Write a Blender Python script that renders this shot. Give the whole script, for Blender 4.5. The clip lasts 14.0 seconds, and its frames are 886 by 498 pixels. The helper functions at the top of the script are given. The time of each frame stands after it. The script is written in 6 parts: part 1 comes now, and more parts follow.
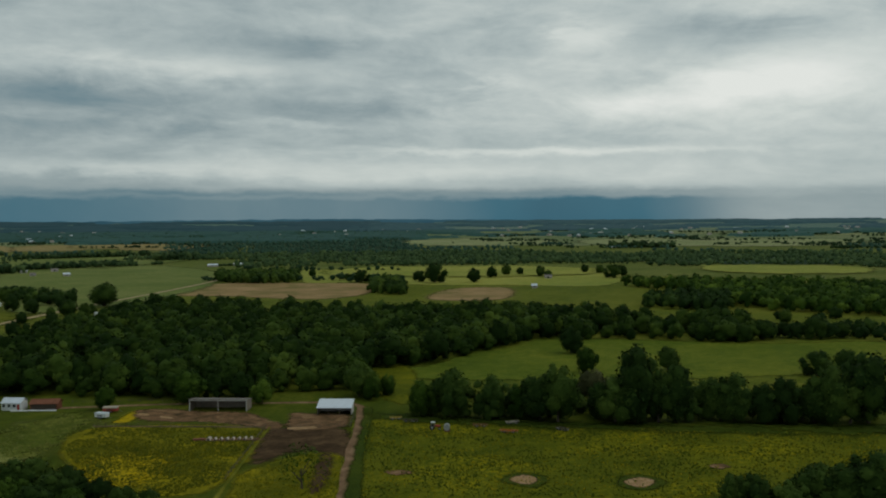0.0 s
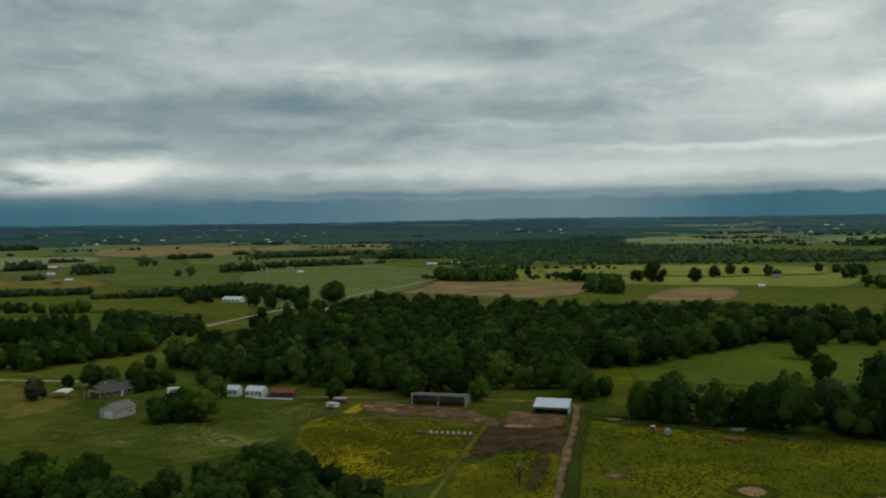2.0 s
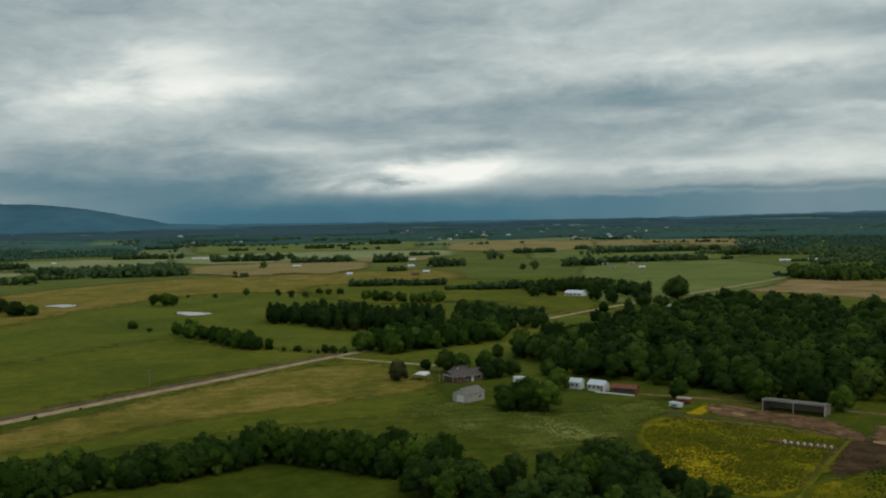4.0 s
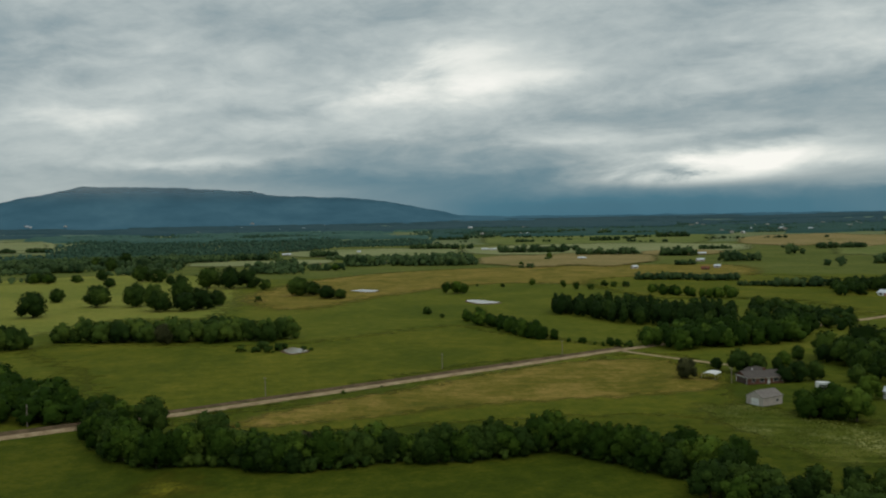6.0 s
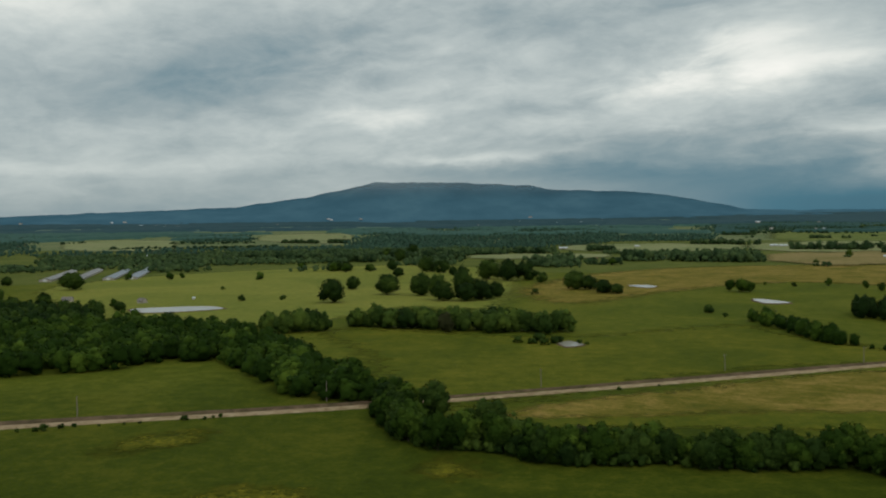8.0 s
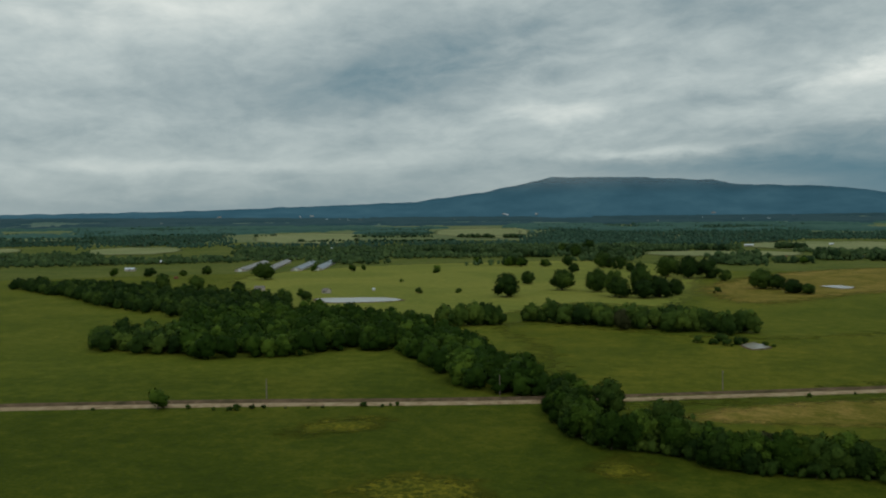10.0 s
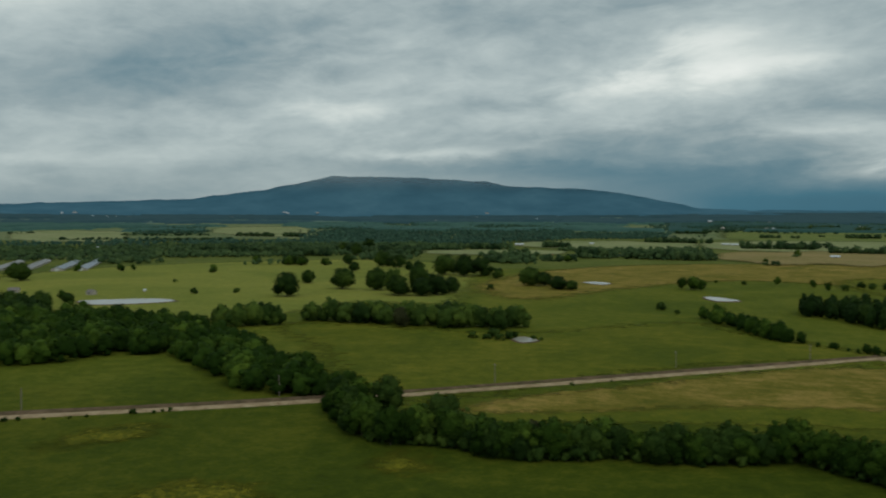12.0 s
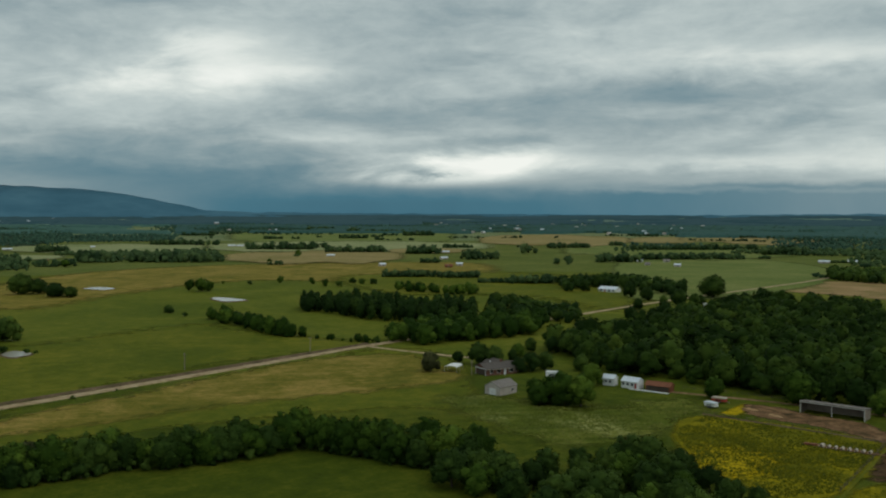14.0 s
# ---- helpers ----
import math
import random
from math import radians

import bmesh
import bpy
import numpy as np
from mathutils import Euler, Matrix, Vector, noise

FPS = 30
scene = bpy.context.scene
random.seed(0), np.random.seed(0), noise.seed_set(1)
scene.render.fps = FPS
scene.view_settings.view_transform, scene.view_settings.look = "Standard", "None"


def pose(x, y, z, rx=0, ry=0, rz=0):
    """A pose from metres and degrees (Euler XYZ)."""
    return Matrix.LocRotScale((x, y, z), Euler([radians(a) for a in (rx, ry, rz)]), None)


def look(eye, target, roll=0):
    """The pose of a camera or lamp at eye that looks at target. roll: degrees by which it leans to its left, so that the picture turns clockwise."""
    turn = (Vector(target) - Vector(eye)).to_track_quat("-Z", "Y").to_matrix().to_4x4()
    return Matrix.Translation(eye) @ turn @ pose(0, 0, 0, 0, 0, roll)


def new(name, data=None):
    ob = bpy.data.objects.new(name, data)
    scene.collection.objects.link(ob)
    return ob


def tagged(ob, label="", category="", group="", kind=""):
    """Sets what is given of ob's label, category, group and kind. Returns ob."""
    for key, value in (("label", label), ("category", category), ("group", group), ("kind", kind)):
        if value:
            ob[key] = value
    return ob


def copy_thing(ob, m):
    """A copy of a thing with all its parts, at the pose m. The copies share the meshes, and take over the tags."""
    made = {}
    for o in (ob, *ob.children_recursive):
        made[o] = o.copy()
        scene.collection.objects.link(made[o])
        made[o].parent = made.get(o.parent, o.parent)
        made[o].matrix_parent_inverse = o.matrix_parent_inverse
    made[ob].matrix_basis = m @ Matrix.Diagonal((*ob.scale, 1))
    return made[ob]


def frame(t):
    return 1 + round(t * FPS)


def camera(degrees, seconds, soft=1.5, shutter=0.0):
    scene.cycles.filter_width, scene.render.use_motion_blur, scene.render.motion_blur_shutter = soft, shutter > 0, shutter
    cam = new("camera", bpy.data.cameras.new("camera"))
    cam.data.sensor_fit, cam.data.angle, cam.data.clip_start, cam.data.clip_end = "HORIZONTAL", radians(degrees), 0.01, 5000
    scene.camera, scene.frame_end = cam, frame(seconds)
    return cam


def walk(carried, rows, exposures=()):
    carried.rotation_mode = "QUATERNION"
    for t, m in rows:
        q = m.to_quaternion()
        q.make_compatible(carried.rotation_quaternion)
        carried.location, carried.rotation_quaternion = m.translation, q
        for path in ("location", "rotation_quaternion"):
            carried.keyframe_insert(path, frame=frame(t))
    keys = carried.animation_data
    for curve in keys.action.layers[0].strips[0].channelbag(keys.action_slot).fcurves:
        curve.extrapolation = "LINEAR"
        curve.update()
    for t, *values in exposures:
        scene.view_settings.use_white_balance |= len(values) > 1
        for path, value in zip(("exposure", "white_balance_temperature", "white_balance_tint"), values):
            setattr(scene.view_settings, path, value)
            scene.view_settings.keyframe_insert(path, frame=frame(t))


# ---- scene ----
cam = camera(53.786, 14.0, soft=2.0, shutter=0.15)


def turned(x, y, z, az, pitch, roll):
    """A pose from a compass direction, a tilt and a roll in degrees."""
    return pose(x, y, z, 90 + pitch, 0, -az) @ pose(0, 0, 0, 0, 0, roll)


PATH = [
    (0, turned(-0.07, -2.32, 59.81, 67.476, -1.649, -0.321)),
    (0.5, turned(-0.04, -2.27, 59.81, 67.595, -1.638, -0.437)),
    (1, turned(-0.11, -2.14, 59.75, 66.788, -1.641, -0.539)),
    (1.5, turned(0.01, -1.94, 59.83, 60.895, -1.628, -0.713)),
    (2, turned(0.18, -1.77, 59.93, 53.436, -1.581, -0.922)),
    (2.5, turned(0.36, -1.47, 59.99, 47.270, -1.549, -1.016)),
    (3, turned(0.59, -1.17, 60.05, 41.324, -1.557, -1.102)),
    (3.2, turned(0.59, -1.03, 60.03, 39.103, -1.533, -1.152)),
    (5.3, turned(0.08, -0.29, 60.04, 19.526, -1.650, -1.121)),
    (5.5, turned(0.03, -0.19, 60.08, 17.496, -1.657, -1.096)),
    (6, turned(-0.07, -0.11, 60.05, 12.828, -1.700, -1.021)),
    (6.5, turned(-0.13, 0.07, 60.15, 8.558, -1.736, -0.962)),
    (7, turned(-0.16, 0.23, 60.09, 4.034, -1.772, -0.943)),
    (7.5, turned(-0.14, 0.48, 60.08, -1.057, -1.797, -0.839)),
    (8, turned(-0.20, 0.77, 59.99, -5.180, -1.827, -0.783)),
    (8.5, turned(-0.24, 1.17, 59.94, -8.658, -1.871, -0.712)),
    (9, turned(-0.21, 1.43, 59.90, -12.164, -1.921, -0.694)),
    (9.2, turned(-0.21, 1.45, 59.85, -13.416, -1.939, -0.663)),
    (10.25, turned(-0.16, 1.59, 59.83, -16.900, -2.040, -0.500)),
    (11.3, turned(-0.12, 1.72, 59.80, -14.441, -2.137, -0.327)),
    (11.5, turned(-0.09, 1.69, 59.79, -12.902, -2.153, -0.328)),
    (12, turned(0.05, 1.57, 59.72, -2.337, -2.157, 0.063)),
    (12.5, turned(-0.03, 1.46, 59.72, 6.859, -2.120, 0.133)),
    (13, turned(-0.12, 1.20, 59.71, 16.071, -2.067, 0.178)),
    (13.5, turned(-0.06, 0.87, 59.64, 24.498, -2.003, 0.176)),
    (14, turned(0.12, 0.61, 59.61, 29.185, -1.986, 0.114)),
]
walk(cam, PATH, [(0.0, -0.18, 6500, 10), (1.4, -0.18, 6500, 10), (2.9, 0.0, 6520, 10.3), (5.3, 0.1, 6720, 13.5), (7.0, 0.14, 6720, 13.5), (8.4, 0.1, 6700, 13),
                (9.2, 0.03, 6600, 11.5), (11.3, -0.05, 6470, 9.5), (12.5, 0.02, 6450, 9.5), (13.2, 0.08, 6500, 10), (14.0, 0.06, 6550, 10)])

# ---------------------------------------------------------------- world and light
SUN_EL, SUN_AZ = 52, 150


class Nodes:
    """Small helper to write shader graphs as expressions."""

    def __init__(self, tree):
        self.t = tree

    def add(self, kind, **props):
        n = self.t.nodes.new(kind)
        for k, v in props.items():
            setattr(n, k, v)
        return n

    def put(self, sock, v):
        if isinstance(v, bpy.types.NodeSocket):
            self.t.links.new(v, sock)
        else:
            sock.default_value = v

    def m(self, op, a, b=0.0, c=None):
        n = self.add("ShaderNodeMath", operation=op)
        self.put(n.inputs[0], a)
        self.put(n.inputs[1], b)
        if c is not None:
            self.put(n.inputs[2], c)
        return n.outputs[0]

    def vec(self, x, y, z=0.0):
        n = self.add("ShaderNodeCombineXYZ")
        for s, v in zip(n.inputs, (x, y, z)):
            self.put(s, v)
        return n.outputs[0]

    def noise(self, vector, scale, detail=4.0, rough=0.55, warp=0.0):
        n = self.add("ShaderNodeTexNoise")
        self.put(n.inputs["Vector"], vector)
        n.inputs["Scale"].default_value, n.inputs["Detail"].default_value = scale, detail
        n.inputs["Roughness"].default_value, n.inputs["Distortion"].default_value = rough, warp
        return n.outputs[0]

    def ramp(self, fac, stops):
        n = self.add("ShaderNodeValToRGB")
        self.put(n.inputs[0], fac)
        el = n.color_ramp.elements
        while len(el) < len(stops):
            el.new(0.5)
        for e, (p, c) in zip(el, stops):
            e.position, e.color = p, (*c, 1)
        return n.outputs[0]

    def mix(self, fac, a, b, mode="MIX"):
        n = self.add("ShaderNodeMix", data_type="RGBA", blend_type=mode)
        self.put(n.inputs[0], fac)
        for s, v in ((n.inputs[6], a), (n.inputs[7], b)):
            self.put(s, v if isinstance(v, bpy.types.NodeSocket) else (*v, 1))
        return n.outputs[2]

    def span(self, v, a, b):
        n = self.add("ShaderNodeMapRange", interpolation_type="SMOOTHSTEP")
        self.put(n.inputs[0], v)
        n.inputs[1].default_value, n.inputs[2].default_value = a, b
        return n.outputs[0]


# soft masses in the cloud deck: azimuth, elevation, half widths, lightness, slope
CLOUDS_EAST = [
    (42, 11.9, 8, 1.1, 0.07, 0.0), (59, 11.2, 5, 0.8, -0.12, 0.02), (51.5, 9.8, 6, 0.7, 0.2, 0.02), (71, 9.0, 2.4, 0.5, 0.15, 0.05), (44, 8.0, 8, 0.8, -0.13, 0.0),
    (61, 7.5, 7, 1.0, -0.13, 0.02), (59, 6.4, 3, 0.3, 0.1, 0.0), (89, 8.7, 6, 1.6, 0.3, 0.02), (80.5, 7.6, 5, 1.0, 0.18, 0.05), (77, 11.8, 2.4, 1.0, 0.2, 0.1),
    (84.5, 11.9, 6, 1.0, -0.17, 0.0), (46, 6.0, 9, 0.7, -0.13, 0.0), (73, 4.7, 13, 0.24, 0.17, 0.0), (60, 3.5, 20, 0.8, 0.17, 0.0), (86, 4.4, 9, 1.3, -0.04, 0.0), (88, 13.5, 12, 1.2, 0.06, 0.0), (87, 8.5, 20, 9, 0.16, 0.0),
]
CLOUDS_MIDDLE = [
    (14.5, 9.2, 3.4, 1.6, 0.2, 0.03), (32, 12.6, 8, 1.1, -0.09, 0.02), (38, 7.2, 10, 1.0, -0.12, 0.02), (22.5, 5.1, 4, 0.4, 0.1, 0.02), (32.3, 3.6, 5.0, 0.75, 0.62, 0.035),
    (29.0, 2.5, 4.4, 0.5, 0.34, 0.02), (27.5, 2.9, 1.2, 0.22, -0.3, 0.0), (45, 3.4, 6, 0.4, 0.14, 0.02), (12, 8.5, 7, 0.9, 0.22, 0.1), (19.5, 9.7, 3.4, 0.6, 0.2, 0.05),
    (15.3, 10.9, 2.6, 0.9, 0.2, 0.08), (11, 4.9, 9, 0.9, -0.10, 0.04), (27, 10.2, 7, 1.0, -0.06, 0.03), (24, 6.6, 9, 0.7, -0.1, 0.03), (31, 4.8, 7, 0.5, -0.1, 0.03), (40, 10.2, 7, 0.9, 0.06, 0.02),
]
CLOUDS_WEST = [
    (-17, 10.8, 7, 1.7, -0.11, 0.1), (-8, 6.8, 4.4, 0.6, 0.16, 0.08), (-3, 4.1, 5.5, 0.42, 0.2, 0.03), (-22, 8.4, 10, 1.7, -0.16, 0.08), (-32, 13, 9, 1.4, 0.2, 0.06),
    (-33, 3.3, 9, 0.5, 0.12, 0.02), (1, 7.2, 6, 0.6, -0.1, 0.08), (-36, 2.0, 12, 1.2, 0.05, 0.0), (4, 13, 9, 1.0, -0.06, 0.08), (-20, 5.3, 9, 0.6, -0.05, 0.04), (-14, 3.0, 9, 0.6, -0.03, 0.02),
    (2, 3.1, 12, 0.5, -0.06, 0.0), (11, 2.0, 7, 1.6, -0.08, 0.0), (43, 3.2, 9, 1.8, -0.08, 0.0), (9, 3.0, 13, 1.8, -0.22, 0.0), (-30, 1.0, 16, 1.3, -0.13, 0.0), (18, 3.0, 5, 1.6, -0.12, 0.0),
]
world = bpy.data.worlds.new("overcast_sky")
scene.world, world.use_nodes = world, True
g = Nodes(world.node_tree)
way = g.add("ShaderNodeTexCoord").outputs["Generated"]
sep = g.add("ShaderNodeSeparateXYZ")
g.put(sep.inputs[0], way)
wx, wy, wz = sep.outputs
az = g.m("MULTIPLY", g.m("ARCTAN2", wx, wy), 57.2958)
el = g.m("MULTIPLY", g.m("ARCSINE", wz), 57.2958)
low = g.m("MAXIMUM", g.m("ADD", wz, 0.17), 0.08)
px, py = g.m("DIVIDE", wx, low), g.m("DIVIDE", wy, low)
ca, sa = math.cos(radians(-42)), math.sin(radians(-42))
pu = g.m("ADD", g.m("MULTIPLY", px, sa), g.m("MULTIPLY", py, ca))
pv = g.m("SUBTRACT", g.m("MULTIPLY", px, ca), g.m("MULTIPLY", py, sa))
deck = g.vec(g.m("MULTIPLY", pu, 0.7), pv)
n1 = g.noise(deck, 0.9, 5, 0.55, 0.5)
n2 = g.noise(deck, 3.4, 9, 0.6, 0.6)
sphere = g.vec(g.m("MULTIPLY", az, 0.07), g.m("MULTIPLY", el, 0.2))
puff = g.noise(sphere, 2.2, 10, 0.6, 0.5)
curl = g.noise(g.vec(g.m("MULTIPLY", az, 0.35), g.m("MULTIPLY", el, 0.75)), 1.0, 8, 0.62, 0.4)
wisp = g.noise(g.vec(g.m("MULTIPLY", az, 0.12), g.m("MULTIPLY", el, 0.45), 7.0), 1.0, 8, 0.6)
azw = g.m("ADD", az, g.m("MULTIPLY", g.m("SUBTRACT", puff, 0.5), 11.0))
elw = g.m("ADD", el, g.m("ADD", g.m("MULTIPLY", g.m("SUBTRACT", wisp, 0.5), 1.9), g.m("MULTIPLY", g.m("SUBTRACT", curl, 0.5), 0.7)))
light = g.m("MULTIPLY", g.m("SUBTRACT", n1, 0.5), 0.34)
light = g.m("ADD", light, g.m("MULTIPLY", g.m("SUBTRACT", n2, 0.5), 0.26))
light = g.m("ADD", light, g.m("MULTIPLY", g.m("SUBTRACT", puff, 0.5), 0.34))
light = g.m("ADD", light, g.m("MULTIPLY", g.m("SUBTRACT", curl, 0.5), 0.22))
high = g.span(el, 1.0, 6.0)
light = g.m("ADD", g.m("ADD", 0.69, g.m("MULTIPLY", high, 0.06)), g.m("MULTIPLY", light, g.m("ADD", 0.45, g.m("MULTIPLY", high, 0.55))))
for ca_, ce, wa, we, amp, slope in CLOUDS_EAST + CLOUDS_MIDDLE + CLOUDS_WEST:
    da = g.m("SUBTRACT", azw, ca_)
    de = g.m("DIVIDE", g.m("SUBTRACT", g.m("SUBTRACT", elw, ce), g.m("MULTIPLY", da, slope)), we)
    da = g.m("DIVIDE", da, wa)
    r2 = g.m("ADD", g.m("MULTIPLY", da, da), g.m("MULTIPLY", de, de))
    light = g.m("ADD", light, g.m("MULTIPLY", g.m("EXPONENT", g.m("MULTIPLY", r2, -1.0)), amp * 1.2))
# the straight base of the storm front, its shaded underside, and the rain below it
base_el = g.m("ADD", 1.82, g.m("ADD", g.m("MULTIPLY", g.m("SUBTRACT", wisp, 0.5), 0.9), g.m("MULTIPLY", g.m("SUBTRACT", curl, 0.5), 0.8)))
front = g.m("MULTIPLY", g.span(az, 2.0, 17.0), g.m("SUBTRACT", 1.0, g.m("MULTIPLY", g.span(az, 82.0, 89.0), 0.55)))
under = g.m("DIVIDE", g.m("SUBTRACT", el, g.m("ADD", base_el, 0.16)), 0.3)
light = g.m("SUBTRACT", light, g.m("MULTIPLY", g.m("MULTIPLY", g.m("EXPONENT", g.m("MULTIPLY", g.m("MULTIPLY", under, under), -1.0)), g.span(az, 36.0, 46.0)), g.m("MULTIPLY", front, 0.24)))
veil = g.noise(g.vec(g.m("MULTIPLY", az, 0.22), g.m("MULTIPLY", el, 0.2)), 1.0, 5, 0.55)
far_rain = g.add("ShaderNodeValToRGB")
g.put(far_rain.inputs[0], g.m("DIVIDE", g.m("ADD", az, 5.0), 100.0))
while len(far_rain.color_ramp.elements) < 11:
    far_rain.color_ramp.elements.new(0.5)
for e_, (deg_, v_) in zip(far_rain.color_ramp.elements, ((5, 0.42), (16, 0.20), (24, 0.15), (34, 0.21), (43, 0.26), (53, 0.42), (64, 0.42), (70, 0.26), (74, 0.14), (80, 0.20), (87, 0.50))):
    e_.position, e_.color = (deg_ + 5) / 100, (v_, v_, v_, 1)
rain = g.m("ADD", far_rain.outputs[0], g.m("MULTIPLY", g.m("SUBTRACT", veil, 0.5), 0.12))
below = g.m("MULTIPLY", g.m("ADD", g.m("MULTIPLY", g.span(g.m("SUBTRACT", base_el, el), -0.14, 0.30), g.span(az, 34.0, 44.0)), g.m("MULTIPLY", g.span(g.m("SUBTRACT", base_el, el), -1.3, 0.9), g.span(az, 44.0, 34.0))), front)
light = g.m("ADD", g.m("MULTIPLY", light, g.m("SUBTRACT", 1.0, below)), g.m("MULTIPLY", rain, below))
cloud = g.ramp(g.m("MULTIPLY", light, 0.8), [(0.0, (0.026, 0.096, 0.145)), (0.17, (0.046, 0.152, 0.212)), (0.335, (0.138, 0.232, 0.274)),
                       (0.5, (0.293, 0.37, 0.385)), (0.655, (0.475, 0.55, 0.542)), (0.82, (0.68, 0.738, 0.70)), (1.0, (0.87, 0.90, 0.85))])
clear = g.add("ShaderNodeTexSky", sky_type="NISHITA", sun_disc=False, sun_elevation=radians(SUN_EL), sun_rotation=radians(SUN_AZ))
dim = g.mix(1.0, clear.outputs[0], (0.08, 0.08, 0.08), "MULTIPLY")
back = world.node_tree.nodes["Background"]
g.put(back.inputs[0], g.mix(0.95, dim, cloud))
back.inputs[1].default_value = 1.0

sun = new("sun", bpy.data.lights.new("sun", "SUN"))
sun.data.energy, sun.data.angle, sun.data.color = 0.5, radians(35), (1.0, 0.96, 0.9)
sa_, se_ = radians(SUN_AZ), radians(SUN_EL)
to_sun = Vector((math.sin(sa_) * math.cos(se_), math.cos(sa_) * math.cos(se_), math.sin(se_)))
sun.matrix_world = look(to_sun * 900, (0, 0, 0))


# ---------------------------------------------------------------- materials
def material(name, rough=0.9, spec=0.2):
    m = bpy.data.materials.new(name)
    m.use_nodes = True
    n = Nodes(m.node_tree)
    b = m.node_tree.nodes["Principled BSDF"]
    b.inputs["Roughness"].default_value, b.inputs["Specular IOR Level"].default_value = rough, spec
    return m, n, b


def soften(m, n, b, at, scale=0.11):
    """Lets a patch of ground thin out unevenly towards its edge."""
    edge = n.add("ShaderNodeAttribute", attribute_name="edge").outputs["Fac"]
    ragged = n.m("ADD", edge, n.m("MULTIPLY", n.m("SUBTRACT", n.noise(at, scale, 5, 0.65), 0.5), 1.1))
    mix = n.add("ShaderNodeMixShader")
    n.put(mix.inputs[0], n.span(ragged, 0.25, 0.75))
    n.put(mix.inputs[1], n.add("ShaderNodeBsdfTransparent").outputs[0])
    n.put(mix.inputs[2], b.outputs[0])
    n.put(m.node_tree.nodes["Material Output"].inputs[0], mix.outputs[0])


def bump(n, b, height, strength, distance):
    k = n.add("ShaderNodeBump")
    k.inputs["Strength"].default_value, k.inputs["Distance"].default_value = strength, distance
    n.put(k.inputs["Height"], height)
    n.put(b.inputs["Normal"], k.outputs[0])


def grassland(name, stops, patch_scale=0.016, fleck=None, fleck_amount=0.5, streak=0.0, patch=True, beyond=None):
    """Pasture: broad patches, clumps of a metre, and flecks of flowers in drifts. Stops run from lush to dry."""
    m, n, b = material(name, 0.95, 0.03)
    at = n.add("ShaderNodeNewGeometry").outputs["Position"]
    broad = n.noise(at, patch_scale, 5, 0.6, 0.8)
    clump = n.noise(at, 0.16, 7, 0.72)
    fine = n.noise(at, 0.75, 6, 0.8)
    fac = n.m("ADD", n.m("MULTIPLY", broad, 0.40), n.m("MULTIPLY", clump, 0.44))
    fac = n.m("ADD", fac, n.m("MULTIPLY", fine, 0.44))
    if streak:
        s = n.add("ShaderNodeSeparateXYZ")
        n.put(s.inputs[0], at)
        u = n.m("ADD", n.m("MULTIPLY", s.outputs[0], 0.35), n.m("MULTIPLY", s.outputs[1], 0.94))
        v = n.m("SUBTRACT", n.m("MULTIPLY", s.outputs[0], 0.94), n.m("MULTIPLY", s.outputs[1], 0.35))
        rows = n.noise(n.vec(n.m("MULTIPLY", v, 0.03), n.m("MULTIPLY", u, 0.35)), 1.0, 4, 0.6)
        fac = n.m("ADD", fac, n.m("MULTIPLY", n.m("SUBTRACT", rows, 0.5), streak))
    col = n.ramp(n.span(fac, 0.44, 0.84), stops)
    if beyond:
        # the turf blends to a paler mix between about 250 and 400 metres out
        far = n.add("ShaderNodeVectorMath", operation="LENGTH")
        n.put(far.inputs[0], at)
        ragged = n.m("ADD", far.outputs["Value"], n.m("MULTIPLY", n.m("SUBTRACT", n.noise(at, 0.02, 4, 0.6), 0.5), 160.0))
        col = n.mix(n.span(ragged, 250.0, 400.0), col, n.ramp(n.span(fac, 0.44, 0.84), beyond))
    if fleck:
        drift = n.span(n.noise(at, 0.035, 4, 0.6), 0.62 - 0.3 * fleck_amount, 0.72 - 0.12 * fleck_amount)
        dots = n.span(n.noise(at, 0.55, 5, 0.8), 0.46, 0.58)
        col = n.mix(n.m("MULTIPLY", n.m("MULTIPLY", drift, dots), 0.9), col, fleck)
    n.put(b.inputs["Base Color"], col)
    bump(n, b, n.m("ADD", clump, n.m("MULTIPLY", fine, 0.6)), 0.9, 0.5)
    if patch:
        soften(m, n, b, at)
    return m


def earth(name, dark, mid, pale, scale=0.12, patch=False):
    m, n, b = material(name, 0.95, 0.03)
    at = n.add("ShaderNodeNewGeometry").outputs["Position"]
    a, f = n.noise(at, scale, 6, 0.65, 0.5), n.noise(at, 1.3, 6, 0.75)
    n.put(b.inputs["Base Color"], n.ramp(n.m("ADD", n.m("MULTIPLY", a, 0.7), n.m("MULTIPLY", f, 0.3)),
                                         [(0.37, dark), (0.5, mid), (0.64, pale)]))
    bump(n, b, f, 0.5, 0.1)
    if patch:
        soften(m, n, b, at, 0.3)
    return m


